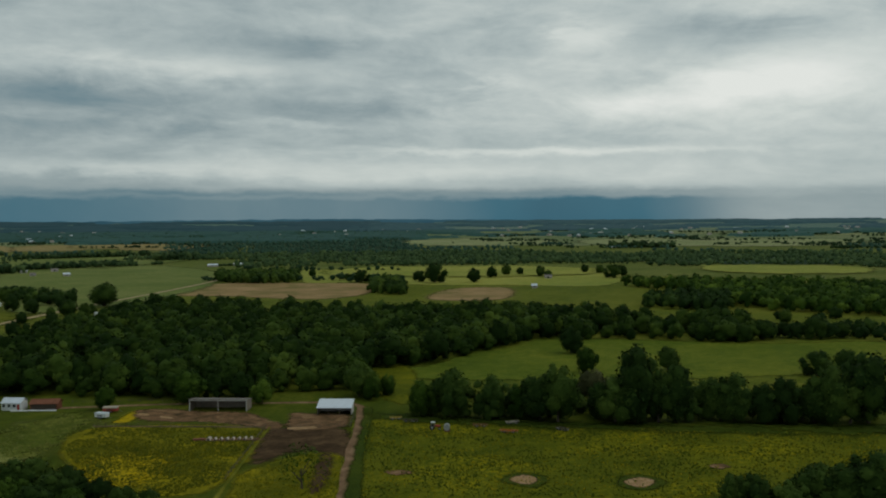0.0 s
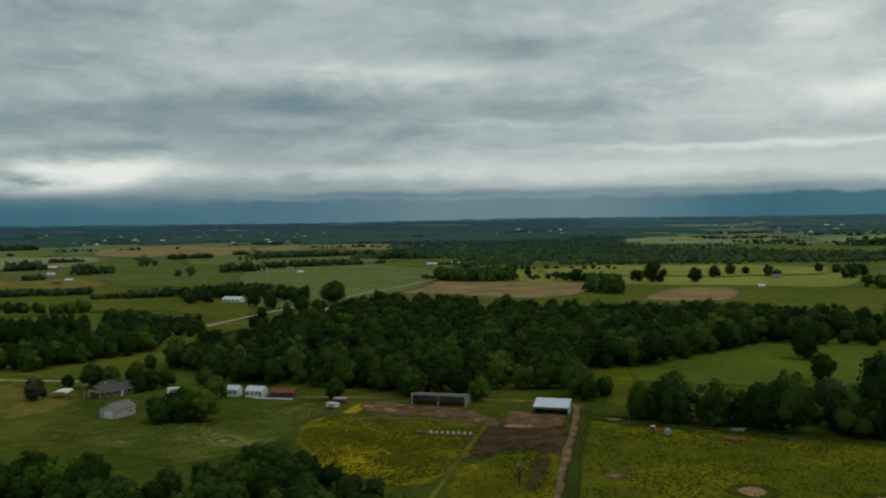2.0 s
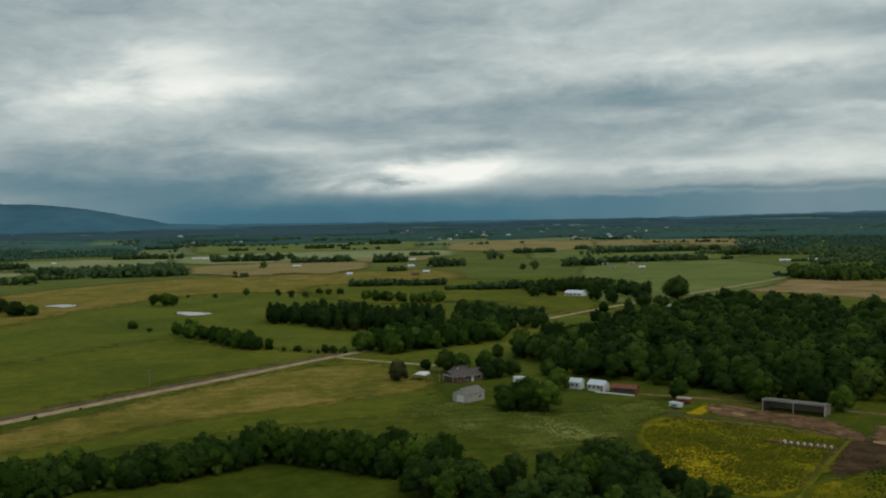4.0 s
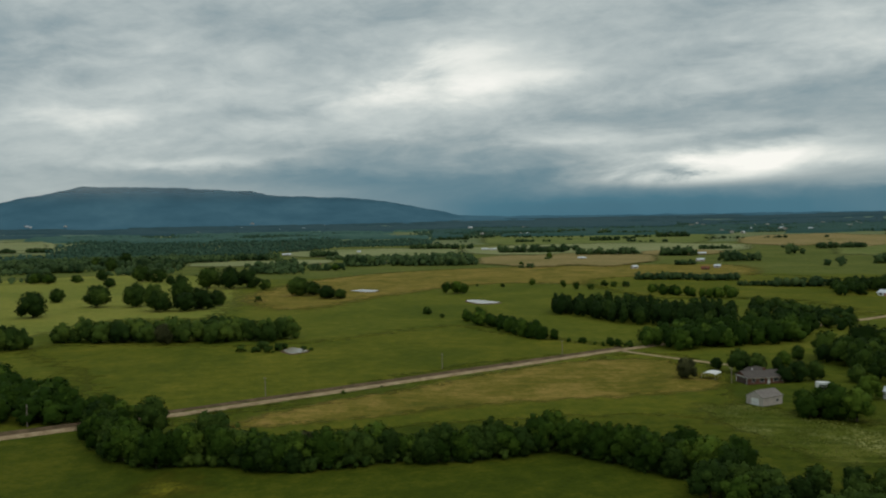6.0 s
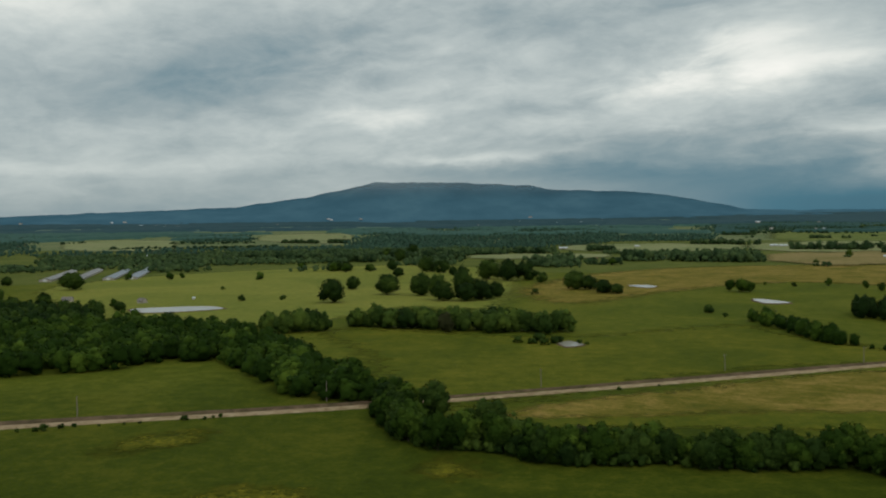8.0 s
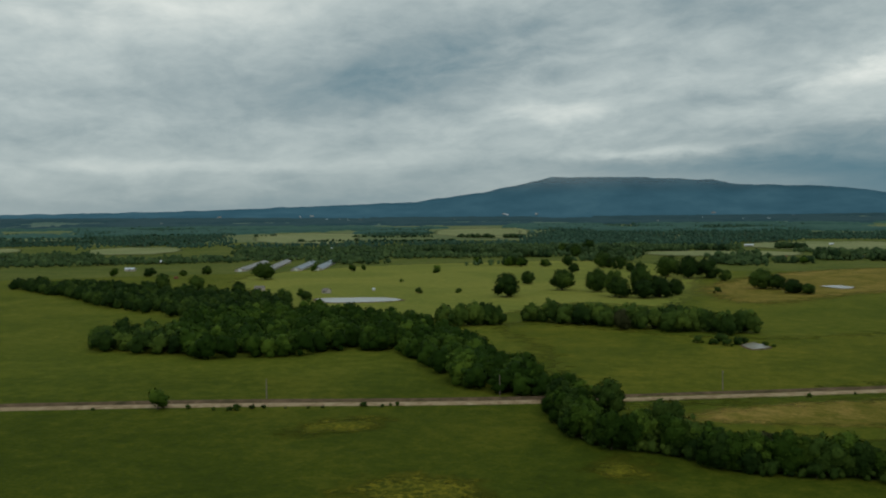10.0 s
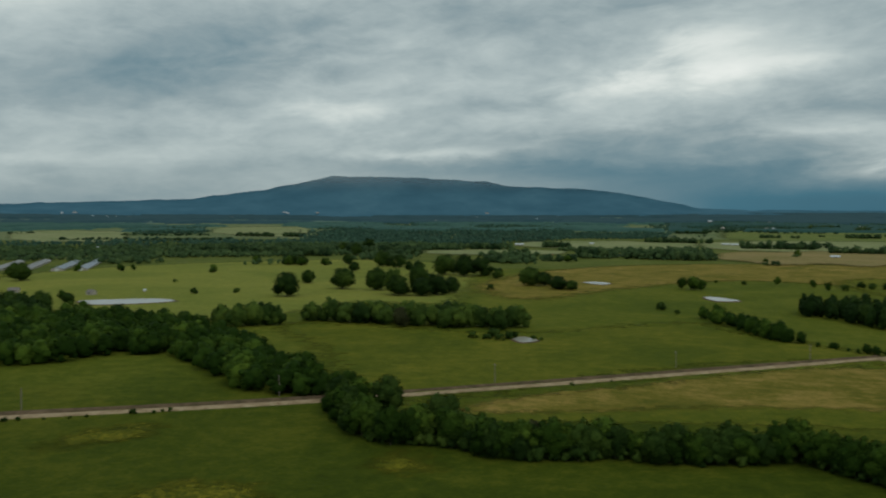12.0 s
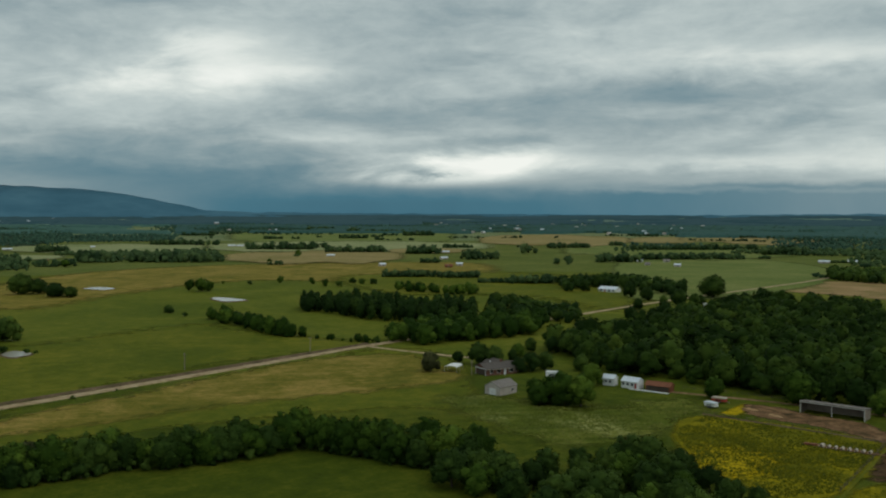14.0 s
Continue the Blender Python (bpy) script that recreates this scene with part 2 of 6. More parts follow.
def foliage(name, dark, mid, light, scale=0.09):
    """Leaves: each tree has its own green, with drifts over many trees and small changes from spray to spray."""
    m, n, b = material(name, 0.85, 0.04)
    geo = n.add("ShaderNodeNewGeometry")
    whole = n.noise(geo.outputs["Position"], scale, 3, 0.55)
    tree = n.add("ShaderNodeAttribute", attribute_name="tone").outputs["Fac"]
    obj = n.add("ShaderNodeObjectInfo").outputs["Random"]
    fac = n.m("ADD", n.m("SUBTRACT", n.m("MULTIPLY", whole, 0.9), 0.02), n.m("MULTIPLY", n.m("SUBTRACT", geo.outputs["Random Per Island"], 0.5), 0.36))
    fac = n.m("ADD", fac, n.m("MULTIPLY", n.m("SUBTRACT", obj, 0.5), 0.5))
    fac = n.m("ADD", fac, n.m("MULTIPLY", tree, 0.62))
    pale = tuple(c * k for c, k in zip(light, (1.5, 1.35, 1.25)))
    n.put(b.inputs["Base Color"], n.ramp(fac, [(0.18, dark), (0.45, mid), (0.7, light), (0.95, pale)]))
    return m


def painted(name, colour, rough=0.6, spec=0.3, metal=0.0, dirt=0.35, scale=0.6):
    """Paint, sheet metal or boards with stains and weathering."""
    m, n, b = material(name, rough, spec)
    at = n.add("ShaderNodeTexCoord").outputs["Object"]
    a, f = n.noise(at, scale, 5, 0.6, 0.4), n.noise(at, 6.0, 4, 0.7)
    dull = tuple(c * 0.55 for c in colour)
    fac = n.m("MULTIPLY", n.span(n.m("ADD", n.m("MULTIPLY", a, 0.7), n.m("MULTIPLY", f, 0.3)), 0.4, 0.75), dirt * 2)
    n.put(b.inputs["Base Color"], n.mix(n.m("MINIMUM", fac, 1.0), colour, dull))
    b.inputs["Metallic"].default_value = metal
    return m


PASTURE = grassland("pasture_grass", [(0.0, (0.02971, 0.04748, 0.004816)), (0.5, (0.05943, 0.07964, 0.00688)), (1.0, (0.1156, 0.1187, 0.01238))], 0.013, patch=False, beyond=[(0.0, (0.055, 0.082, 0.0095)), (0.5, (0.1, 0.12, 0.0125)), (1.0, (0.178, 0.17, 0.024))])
MEADOW = grassland("meadow_grass", [(0.0, (0.05578, 0.07957, 0.008259)), (0.5, (0.101, 0.1155, 0.01101)), (1.0, (0.1829, 0.1658, 0.02019))], 0.02)
DRY = grassland("dry_grass", [(0.0, (0.0756, 0.088, 0.011)), (0.45, (0.162, 0.138, 0.021)), (1.0, (0.3564, 0.24, 0.07))], 0.028, streak=0.22)
HAY = grassland("pale_hay_stubble", [(0.0, (0.1483, 0.1374, 0.03774)), (0.5, (0.2472, 0.1943, 0.07548)), (1.0, (0.3262, 0.2417, 0.1091))], 0.008)
THINFLOWERS = grassland("thin_flower_pasture", [(0.0, (0.04, 0.058, 0.0042)), (0.45, (0.086, 0.1, 0.0062)), (1.0, (0.16, 0.156, 0.0085))], 0.02, (0.27, 0.23, 0.006), 0.6)
MEADOWGREEN = grassland("lush_green_meadow", [(0.0, (0.054, 0.08658, 0.0088)), (0.5, (0.096, 0.1264, 0.0121)), (1.0, (0.168, 0.1755, 0.0198))], 0.015)
FLOWERS = grassland("yellow_flower_meadow", [(0.0, (0.05265, 0.06542, 0.0042)), (0.45, (0.1147, 0.1128, 0.006)), (1.0, (0.2165, 0.1827, 0.0085))], 0.03, (0.3627, 0.282, 0.006), 0.7)
BRIGHT = grassland("dense_yellow_flowers", [(0.0, (0.10, 0.095, 0.0057)), (0.5, (0.25, 0.2, 0.006)), (1.0, (0.40, 0.29, 0.0075))], 0.04, (0.52, 0.36, 0.006), 1.0)
DRIFT = grassland("thin_flower_drift", [(0.0, (0.04, 0.055, 0.0055)), (0.5, (0.075, 0.085, 0.008)), (1.0, (0.13, 0.12, 0.012))], 0.05, (0.26, 0.22, 0.02), 0.75)
# lush grass round scrapes and lane; also the painted shade at the wood's edge
LUSHSHADE = grassland("lush_and_shaded_grass", [(0.0, (0.022, 0.038, 0.004)), (0.5, (0.04, 0.06, 0.006)), (1.0, (0.07, 0.085, 0.009))], 0.05)
SAGE = grassland("pale_weedy_grass", [(0.0, (0.042, 0.062, 0.007)), (0.5, (0.085, 0.106, 0.0125)), (1.0, (0.17, 0.175, 0.032))], 0.03, (0.30, 0.30, 0.11), 0.45, streak=0.3)
YELLOWFAR = grassland("distant_flower_pasture", [(0.0, (0.115, 0.1498, 0.02549)), (0.5, (0.1898, 0.2061, 0.03823)), (1.0, (0.2876, 0.2685, 0.05735))], 0.008)
YELLOWEAST = grassland("bright_flower_pasture", [(0.0, (0.1398, 0.1779, 0.03097)), (0.5, (0.2306, 0.2448, 0.04645)), (1.0, (0.3495, 0.319, 0.06968))], 0.008)
LIGHTGREEN = grassland("light_green_pasture", [(0.0, (0.085, 0.122, 0.028)), (0.5, (0.135, 0.165, 0.042)), (1.0, (0.205, 0.215, 0.07))], 0.012)
OPENLAND = grassland("open_grazing_land", [(0.0, (0.05654, 0.085, 0.01625)), (0.5, (0.1049, 0.128, 0.025)), (1.0, (0.1733, 0.175, 0.0475))], 0.01, patch=False)
# pale hay; on the far eastern pastures its paleness renders haze
PALEHAY = grassland("pale_hay_and_hazed_pasture", [(0.0, (0.1425, 0.18, 0.066)), (0.5, (0.2185, 0.24, 0.1045)), (1.0, (0.304, 0.3, 0.154))], 0.008)
# two outer ground colours, paled and blued to hold the distance haze
PLAIN = grassland("hazed_far_plain", [(0.0, (0.08, 0.12, 0.045)), (0.5, (0.14, 0.175, 0.075)), (1.0, (0.24, 0.235, 0.125))], 0.004, patch=False)
FARPLAIN = grassland("hazed_farthest_plain", [(0.0, (0.0682, 0.1298, 0.11)), (0.5, (0.11, 0.1705, 0.1342)), (1.0, (0.22, 0.2475, 0.1815))], 0.0025, patch=False)
# shade beneath far trees, given as a dark ground colour
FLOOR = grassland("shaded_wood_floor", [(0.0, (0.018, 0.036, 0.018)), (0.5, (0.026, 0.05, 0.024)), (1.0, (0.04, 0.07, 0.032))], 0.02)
VERGE = grassland("rank_verge_grass", [(0.0, (0.081, 0.099, 0.0108)), (0.5, (0.135, 0.1395, 0.0144)), (1.0, (0.216, 0.189, 0.0225))], 0.05, patch=False)
MUD = earth("trodden_mud", (0.026, 0.016, 0.008), (0.066, 0.04, 0.02), (0.125, 0.077, 0.038), 0.16, patch=True)
REDEARTH = earth("red_brown_earth", (0.055, 0.04, 0.018), (0.15, 0.085, 0.042), (0.27, 0.165, 0.085), 0.22, patch=True)
PLOUGH = earth("bare_tan_field", (0.13, 0.125, 0.035), (0.26, 0.175, 0.075), (0.36, 0.235, 0.115), 0.03, patch=True)
SAND = earth("pale_bare_soil", (0.19, 0.115, 0.055), (0.32, 0.20, 0.10), (0.41, 0.275, 0.155), 0.4, patch=True)
GRAVEL = earth("gravel", (0.2142, 0.15, 0.08448), (0.3402, 0.252, 0.15), (0.4536, 0.354, 0.227), 0.3)
LANE = earth("dirt_lane", (0.10, 0.06, 0.03), (0.2, 0.12, 0.066), (0.31, 0.2, 0.12), 0.25)
BANK = earth("roadside_bank", (0.06, 0.05, 0.025), (0.12, 0.085, 0.05), (0.19, 0.13, 0.08), 0.2)
LEAF = foliage("broadleaf_foliage", (0.0155, 0.03607, 0.004424), (0.03204, 0.0635, 0.007374), (0.06457, 0.1082, 0.01328))
LEAFWOOD = foliage("deep_wood_foliage", (0.01034, 0.02433, 0.003585), (0.02137, 0.04281, 0.005975), (0.0431, 0.07298, 0.01074))
LEAF2 = foliage("dark_foliage", (0.01365, 0.03068, 0.006381), (0.0273, 0.05258, 0.009121), (0.0512, 0.08585, 0.01459))
LEAFOLIVE = foliage("greyish_olive_foliage", (0.03, 0.034, 0.013), (0.06, 0.064, 0.024), (0.10, 0.10, 0.04))
# leaf colours from here on include haze, bluer the farther the wood
LEAFFAR = foliage("hazed_far_woodland", (0.018, 0.039, 0.0155), (0.03, 0.057, 0.021), (0.049, 0.083, 0.03), 0.05)
LEAFDIST = foliage("hazed_distant_woodland", (0.03, 0.067, 0.045), (0.042, 0.089, 0.057), (0.06, 0.117, 0.073), 0.03)
CANOPYDIST = foliage("hazed_distant_canopy", (0.02933, 0.07836, 0.0659), (0.044, 0.1033, 0.08325), (0.06599, 0.139, 0.104), 0.03)
LEAFHAZE = foliage("hazed_horizon_woodland", (0.02854, 0.07132, 0.0839), (0.03952, 0.08808, 0.1007), (0.05487, 0.1112, 0.1175), 0.02)
HEADS = foliage("yellow_flower_heads", (0.08, 0.085, 0.006), (0.16, 0.145, 0.007), (0.27, 0.215, 0.008), 0.12)
WEEDS = foliage("coarse_green_weeds", (0.03, 0.045, 0.005), (0.055, 0.072, 0.007), (0.09, 0.1, 0.01), 0.12)
PALEWEED = foliage("pale_seeding_weeds", (0.05, 0.07, 0.009), (0.095, 0.115, 0.018), (0.17, 0.18, 0.045), 0.05)
BARK, _n, _b = material("bark", 0.95, 0.1)
_n.put(_b.inputs["Base Color"], _n.ramp(_n.noise(_n.add("ShaderNodeTexCoord").outputs["Object"], 9, 5, 0.7),
                                        [(0.3, (0.035, 0.028, 0.02)), (0.7, (0.13, 0.105, 0.08))]))
WATER, _n, _b = material("still_pond_water", 0.2, 0.35)
_b.inputs["Base Color"].default_value = (0.34, 0.32, 0.26, 1)
bump(_n, _b, _n.noise(_n.add("ShaderNodeNewGeometry").outputs["Position"], 1.2, 3), 0.08, 0.05)
# blue distance haze is mixed into the mountain's own colour
MOUNT, _n, _b = material("hazed_wooded_mountain", 1.0, 0.0)
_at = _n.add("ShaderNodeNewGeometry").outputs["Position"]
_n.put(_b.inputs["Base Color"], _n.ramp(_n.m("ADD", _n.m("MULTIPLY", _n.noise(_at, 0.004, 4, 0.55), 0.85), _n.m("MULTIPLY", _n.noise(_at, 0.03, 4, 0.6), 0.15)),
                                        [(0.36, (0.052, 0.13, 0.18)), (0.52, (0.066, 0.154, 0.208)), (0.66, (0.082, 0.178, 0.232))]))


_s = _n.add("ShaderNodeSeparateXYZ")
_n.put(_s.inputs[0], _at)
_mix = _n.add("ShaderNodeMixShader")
# cloud veiling the crest is put in as transparency growing with height
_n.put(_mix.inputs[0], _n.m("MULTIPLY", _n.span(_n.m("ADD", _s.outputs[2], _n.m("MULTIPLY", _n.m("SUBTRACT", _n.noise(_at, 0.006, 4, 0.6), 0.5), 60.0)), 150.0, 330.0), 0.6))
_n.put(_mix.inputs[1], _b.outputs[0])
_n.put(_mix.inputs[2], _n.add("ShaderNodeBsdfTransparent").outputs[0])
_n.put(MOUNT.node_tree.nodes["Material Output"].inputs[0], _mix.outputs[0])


# ---------------------------------------------------------------- mesh helpers
def mesh_arrays(name, verts, tris, mats, smooth=True, slots=None, normals=None, tone=None):
    me = bpy.data.meshes.new(name)
    verts, tris = np.asarray(verts, np.float32), np.asarray(tris, np.int32)
    me.vertices.add(len(verts))
    me.vertices.foreach_set("co", verts.ravel())
    me.loops.add(tris.size)
    me.loops.foreach_set("vertex_index", tris.ravel())
    me.polygons.add(len(tris))
    me.polygons.foreach_set("loop_start", np.arange(0, tris.size, 3, dtype=np.int32))
    me.polygons.foreach_set("use_smooth", np.full(len(tris), smooth))
    for m in mats:
        me.materials.append(m)
    if slots is not None:
        me.polygons.foreach_set("material_index", np.asarray(slots, np.int32))
    me.update(calc_edges=True)
    me.validate()
    if normals is not None:
        me.normals_split_custom_set_from_vertices(np.asarray(normals, np.float32))
    if tone is not None:
        me.attributes.new("tone", "FLOAT", "POINT").data.foreach_set("value", np.asarray(tone, np.float32))
    return me


def bm_mesh(name, bm, mat, smooth=False):
    me = bpy.data.meshes.new(name)
    bm.normal_update()
    bm.to_mesh(me)
    bm.free()
    me.materials.append(mat)
    if smooth:
        for p in me.polygons:
            p.use_smooth = True
    return me


def part(name, bm, mat, parent, label=""):
    ob = new(name, bm_mesh(name, bm, mat))
    ob.parent = parent
    return tagged(ob, label) if label else ob


def rise(r):
    """Height of the land at a distance from the middle: flat near by, rising gently towards the far ridges."""
    return 75 * min(max((r - 1500) / 3300, 0), 1) ** 1.5


# ---------------------------------------------------------------- ground
rings = [0, 60, 120, 200, 300, 450, 700, 1000, 1500] + [1500 + 3400 * k / 22 for k in range(1, 23)]
SEG = 144
gv, gf = [(0, 0, 0)], []
for r in rings[1:]:
    for k in range(SEG):
        a = 2 * math.pi * k / SEG
        gv.append((r * math.sin(a), r * math.cos(a), rise(r)))
for k in range(SEG):
    gf.append((0, 1 + (k + 1) % SEG, 1 + k))
for i in range(len(rings) - 2):
    for k in range(SEG):
        a, b = 1 + i * SEG + k, 1 + i * SEG + (k + 1) % SEG
        c, d = a + SEG, b + SEG
        gf += [(a, b, d), (a, d, c)]
# rings past 2100 m take the haze-tinted ground colours
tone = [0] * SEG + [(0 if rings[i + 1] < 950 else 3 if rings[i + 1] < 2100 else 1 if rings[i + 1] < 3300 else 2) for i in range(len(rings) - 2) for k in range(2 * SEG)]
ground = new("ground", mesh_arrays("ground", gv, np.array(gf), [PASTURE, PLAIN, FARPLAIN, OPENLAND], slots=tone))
tagged(ground, "rolling green pasture land reaching to the horizon", "ground", kind="structure")


def ridge(name, label, az0, az1, r_in, r_top, crest, mat, step=0.25, seed=0):
    """A range of hills as a strip of land, its skyline given by elevation angles over azimuths."""
    n = int((az1 - az0) / step) + 1
    rows, v, f = 9, [], []
    for i in range(n):
        a = az0 + i * step
        e = np.interp(a, [c[0] for c in crest], [c[1] for c in crest])
        top = 60 + r_top * math.tan(radians(e)) + 5 * noise.noise((a * 0.9, seed, 0)) + 2.5 * noise.noise((a * 3.5, seed, 4))
        foot = rise(r_in) - 4
        for k in range(rows):
            s = k / (rows - 2) if k < rows - 1 else 1
            r = r_in + (r_top - r_in) * s + (60 if k == rows - 1 else 0)
            z = foot + (top - foot) * s ** 1.25
            z += (14 * noise.noise((a * 0.8, s * 4, seed + 2)) * s * (1 - s)) * min(1, (top - foot) / 80)
            if k == rows - 1:
                z = foot - 30
            v.append((r * math.sin(radians(a)), r * math.cos(radians(a)), z))
    for i in range(n - 1):
        for k in range(rows - 1):
            p = i * rows + k
            f += [(p, p + 1, p + rows + 1), (p, p + rows + 1, p + rows)]
    ob = new(name, mesh_arrays(name, v, np.array(f)[:, ::-1], [mat]))
    return tagged(ob, label, "mountain", kind="structure")


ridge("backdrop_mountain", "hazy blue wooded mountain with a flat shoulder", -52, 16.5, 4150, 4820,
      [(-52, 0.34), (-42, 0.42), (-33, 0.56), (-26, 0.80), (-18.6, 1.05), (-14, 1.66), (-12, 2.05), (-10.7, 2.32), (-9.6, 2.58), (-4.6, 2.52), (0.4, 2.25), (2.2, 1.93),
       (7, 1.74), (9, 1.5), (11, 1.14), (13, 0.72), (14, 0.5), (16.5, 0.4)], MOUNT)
ridge("backdrop_ridge", "low wooded ridge along the horizon, tinted by haze", 16.5, 100, 4300, 4830,
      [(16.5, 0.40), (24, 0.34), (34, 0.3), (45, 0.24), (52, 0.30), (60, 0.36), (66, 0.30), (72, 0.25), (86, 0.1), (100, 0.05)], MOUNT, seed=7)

LAYER, FAR_LAYER = [0.0], [0.0]


def smooth_loop(pts, per=8, closed=True, rough=0.0, seed=0):
    """A rounded line through plan points (Catmull-Rom), with an uneven edge."""
    out, n = [], len(pts)
    for i in range(n if closed else n - 1):
        if closed:
            q = [pts[(i + k - 1) % n] for k in range(4)]
        else:
            q = [pts[min(max(i + k - 1, 0), n - 1)] for k in range(4)]
        p = [Vector(a) for a in q]
        for s in range(per):
            t = s / per
            v = 0.5 * (2 * p[1] + (p[2] - p[0]) * t + (2 * p[0] - 5 * p[1] + 4 * p[2] - p[3]) * t * t + (3 * p[1] - p[0] - 3 * p[2] + p[3]) * t ** 3)
            if rough:
                v += Vector((noise.noise((v.x * 0.12, v.y * 0.12, seed)), noise.noise((v.x * 0.12, v.y * 0.12, seed + 9)))) * rough
            out.append(v)
    if not closed:
        out.append(Vector(pts[-1]))
    return out


def edged(name, verts, quads, edge, mat):
    """A patch mesh that carries how far each point lies inside its edge."""
    tris = [t for a, b, c, d in quads for t in ((a, b, c), (a, c, d))]
    me = mesh_arrays(name, verts, tris, [mat])
    me.attributes.new("edge", "FLOAT", "POINT").data.foreach_set("value", np.asarray(edge, np.float32))
    return me


def field(name, label, pts, mat, soft=4.0, category="field"):
    """A patch of ground laid on the pasture, its edge fading over about the given width."""
    LAYER[0] += 0.005
    loop = np.array([p[:] for p in smooth_loop(pts, 6, True)])
    nxt = np.roll(loop, -1, 0)
    lo, hi = loop.min(0) - soft, loop.max(0) + soft
    cell = max(1.0, min(6.0, soft * 0.8), math.sqrt((hi - lo).prod() / 9000))
    nx, ny = int((hi[0] - lo[0]) / cell) + 2, int((hi[1] - lo[1]) / cell) + 2
    gx, gy = np.meshgrid(lo[0] + np.arange(nx) * cell, lo[1] + np.arange(ny) * cell)
    q = np.stack([gx.ravel(), gy.ravel()], 1)
    d = nxt - loop
    t = np.clip(((q[:, None] - loop) * d).sum(2) / (d * d).sum(1), 0, 1)
    dist = np.linalg.norm(q[:, None] - (loop + t[..., None] * d), axis=2).min(1)
    up = (loop[:, 1] > q[:, 1:]) != (nxt[:, 1] > q[:, 1:])
    cut = q[:, :1] < d[:, 0] * (q[:, 1:] - loop[:, 1]) / np.where(d[:, 1] == 0, 1e-9, d[:, 1]) + loop[:, 0]
    side = np.where((up & cut).sum(1) % 2 == 1, 1, -1)
    edge = np.clip(0.5 + side * dist / (2 * soft), 0, 1)
    z = [rise(math.hypot(*p)) + 0.03 + LAYER[0] for p in q]
    quads = []
    for b in range(ny - 1):
        for a in range(nx - 1):
            k = b * nx + a
            c4 = (k, k + 1, k + nx + 1, k + nx)
            if max(edge[i] for i in c4) > 0:
                quads.append(c4)
    used = sorted({i for c4 in quads for i in c4})
    back_ = {i: n for n, i in enumerate(used)}
    me = edged(name, [(*q[i], z[i]) for i in used], [[back_[i] for i in c4] for c4 in quads], edge[used], mat)
    return tagged(new(name, me), label, category, kind="structure")


def far_field(name, label, az0, az1, r0, r1, mat, seed=0):
    """A distant field between two directions and two distances, following the rise of the land."""
    FAR_LAYER[0] += 0.012
    n, rows, v, f, edge = max(10, int((az1 - az0) * 3)), 9, [], [], []
    for i in range(n + 1):
        s = i / n
        a = az0 + (az1 - az0) * s
        wob = noise.noise((a * 0.4, seed, 1)) * 0.14 + noise.noise((a * 2.1, seed, 5)) * 0.05
        for k in range(rows):
            u = k / (rows - 1)
            r = (r0 + r1) / 2 + (r1 - r0) * (u - 0.5 + wob) * (1 - abs(2 * s - 1) ** 3 * 0.8)
            v.append((r * math.sin(radians(a)), r * math.cos(radians(a)), rise(r) + 0.5 + FAR_LAYER[0]))
            edge.append(min(1, 1.3 * min(u, 1 - u) * 4, 8 * min(s, 1 - s)))
    for i in range(n):
        for k in range(rows - 1):
            p = i * rows + k
            f.append((p, p + rows, p + rows + 1, p + 1))
    return tagged(new(name, edged(name, v, f, edge, mat)), label, "field", kind="structure")


def strip(name, label, pts, width, mat, z=0.12, category="road", rough=0.3, skirt=0.5):
    """A track or road with a slightly raised crown and sloping edges."""
    line = smooth_loop(pts, 10, False)
    bm = bmesh.new()
    rows = []
    for i, p in enumerate(line):
        d = (line[min(i + 1, len(line) - 1)] - line[max(i - 1, 0)]).normalized()
        s = Vector((-d.y, d.x))
        w = width / 2 + rough * noise.noise((p.x * 0.1, p.y * 0.1, 3))
        rows.append([bm.verts.new((*(p + s * o), h)) for o, h in ((-w - skirt, 0.0), (-w, z), (0, z + 0.08), (w, z), (w + skirt, 0.0))])
    for a, b in zip(rows, rows[1:]):
        for k in range(4):
            bm.faces.new((a[k + 1], a[k], b[k], b[k + 1]))
    return tagged(new(name, bm_mesh(name, bm, mat)), label, category, kind="structure")


field("field_house", "rough yellow-green pasture beside the farmhouse", [(-23, 283), (59, 306), (171, 362), (182, 312), (151, 247), (147, 207), (125, 245), (74, 253), (23, 254), (0, 252), (-10, 272)], MEADOW, 8)
field("field_home", "dry mown grass field between road and hedgerow", [(-7, 271), (27, 296), (60, 312), (126, 347), (172, 343), (170, 312), (164, 281), (129, 275), (91, 277), (52, 272), (16, 266)], DRY, 9)
field("field_weeds", "pale weedy grass beside the farm sheds", [(141, 254), (160, 245), (171, 217), (210, 215), (205, 200), (177, 184), (143, 181), (136, 197), (135, 226)], SAGE, 12)
field("field_flowers", "green paddock with patches of yellow wildflowers", [(176, 182), (198, 191), (216, 144), (168, 123), (153, 127), (160, 158)], FLOWERS, 3)
field("field_bright", "dense drift of yellow wildflowers in the paddock", [(170, 165.9), (179.1, 158.4), (181.9, 150.5), (172.5, 143), (164, 141), (155, 146), (155, 152), (159, 158)], BRIGHT, 10)
field("field_bright_2", "small yellow flower patch beside the yard", [(206, 192), (221, 197), (217, 191), (207, 188)], BRIGHT, 2)
field("field_flowers_2", "large pasture speckled with yellow wildflowers", [(235, 122), (250, 63), (276, -24), (220, -20), (197, 14), (168, 87)], THINFLOWERS, 6)
field("field_meadow", "smooth bright green meadow between tree lines", [(311, 163), (340, 145), (435, 127), (455, 22), (482, -40), (400, -33), (341, 42), (307, 131)], MEADOWGREEN, 6)
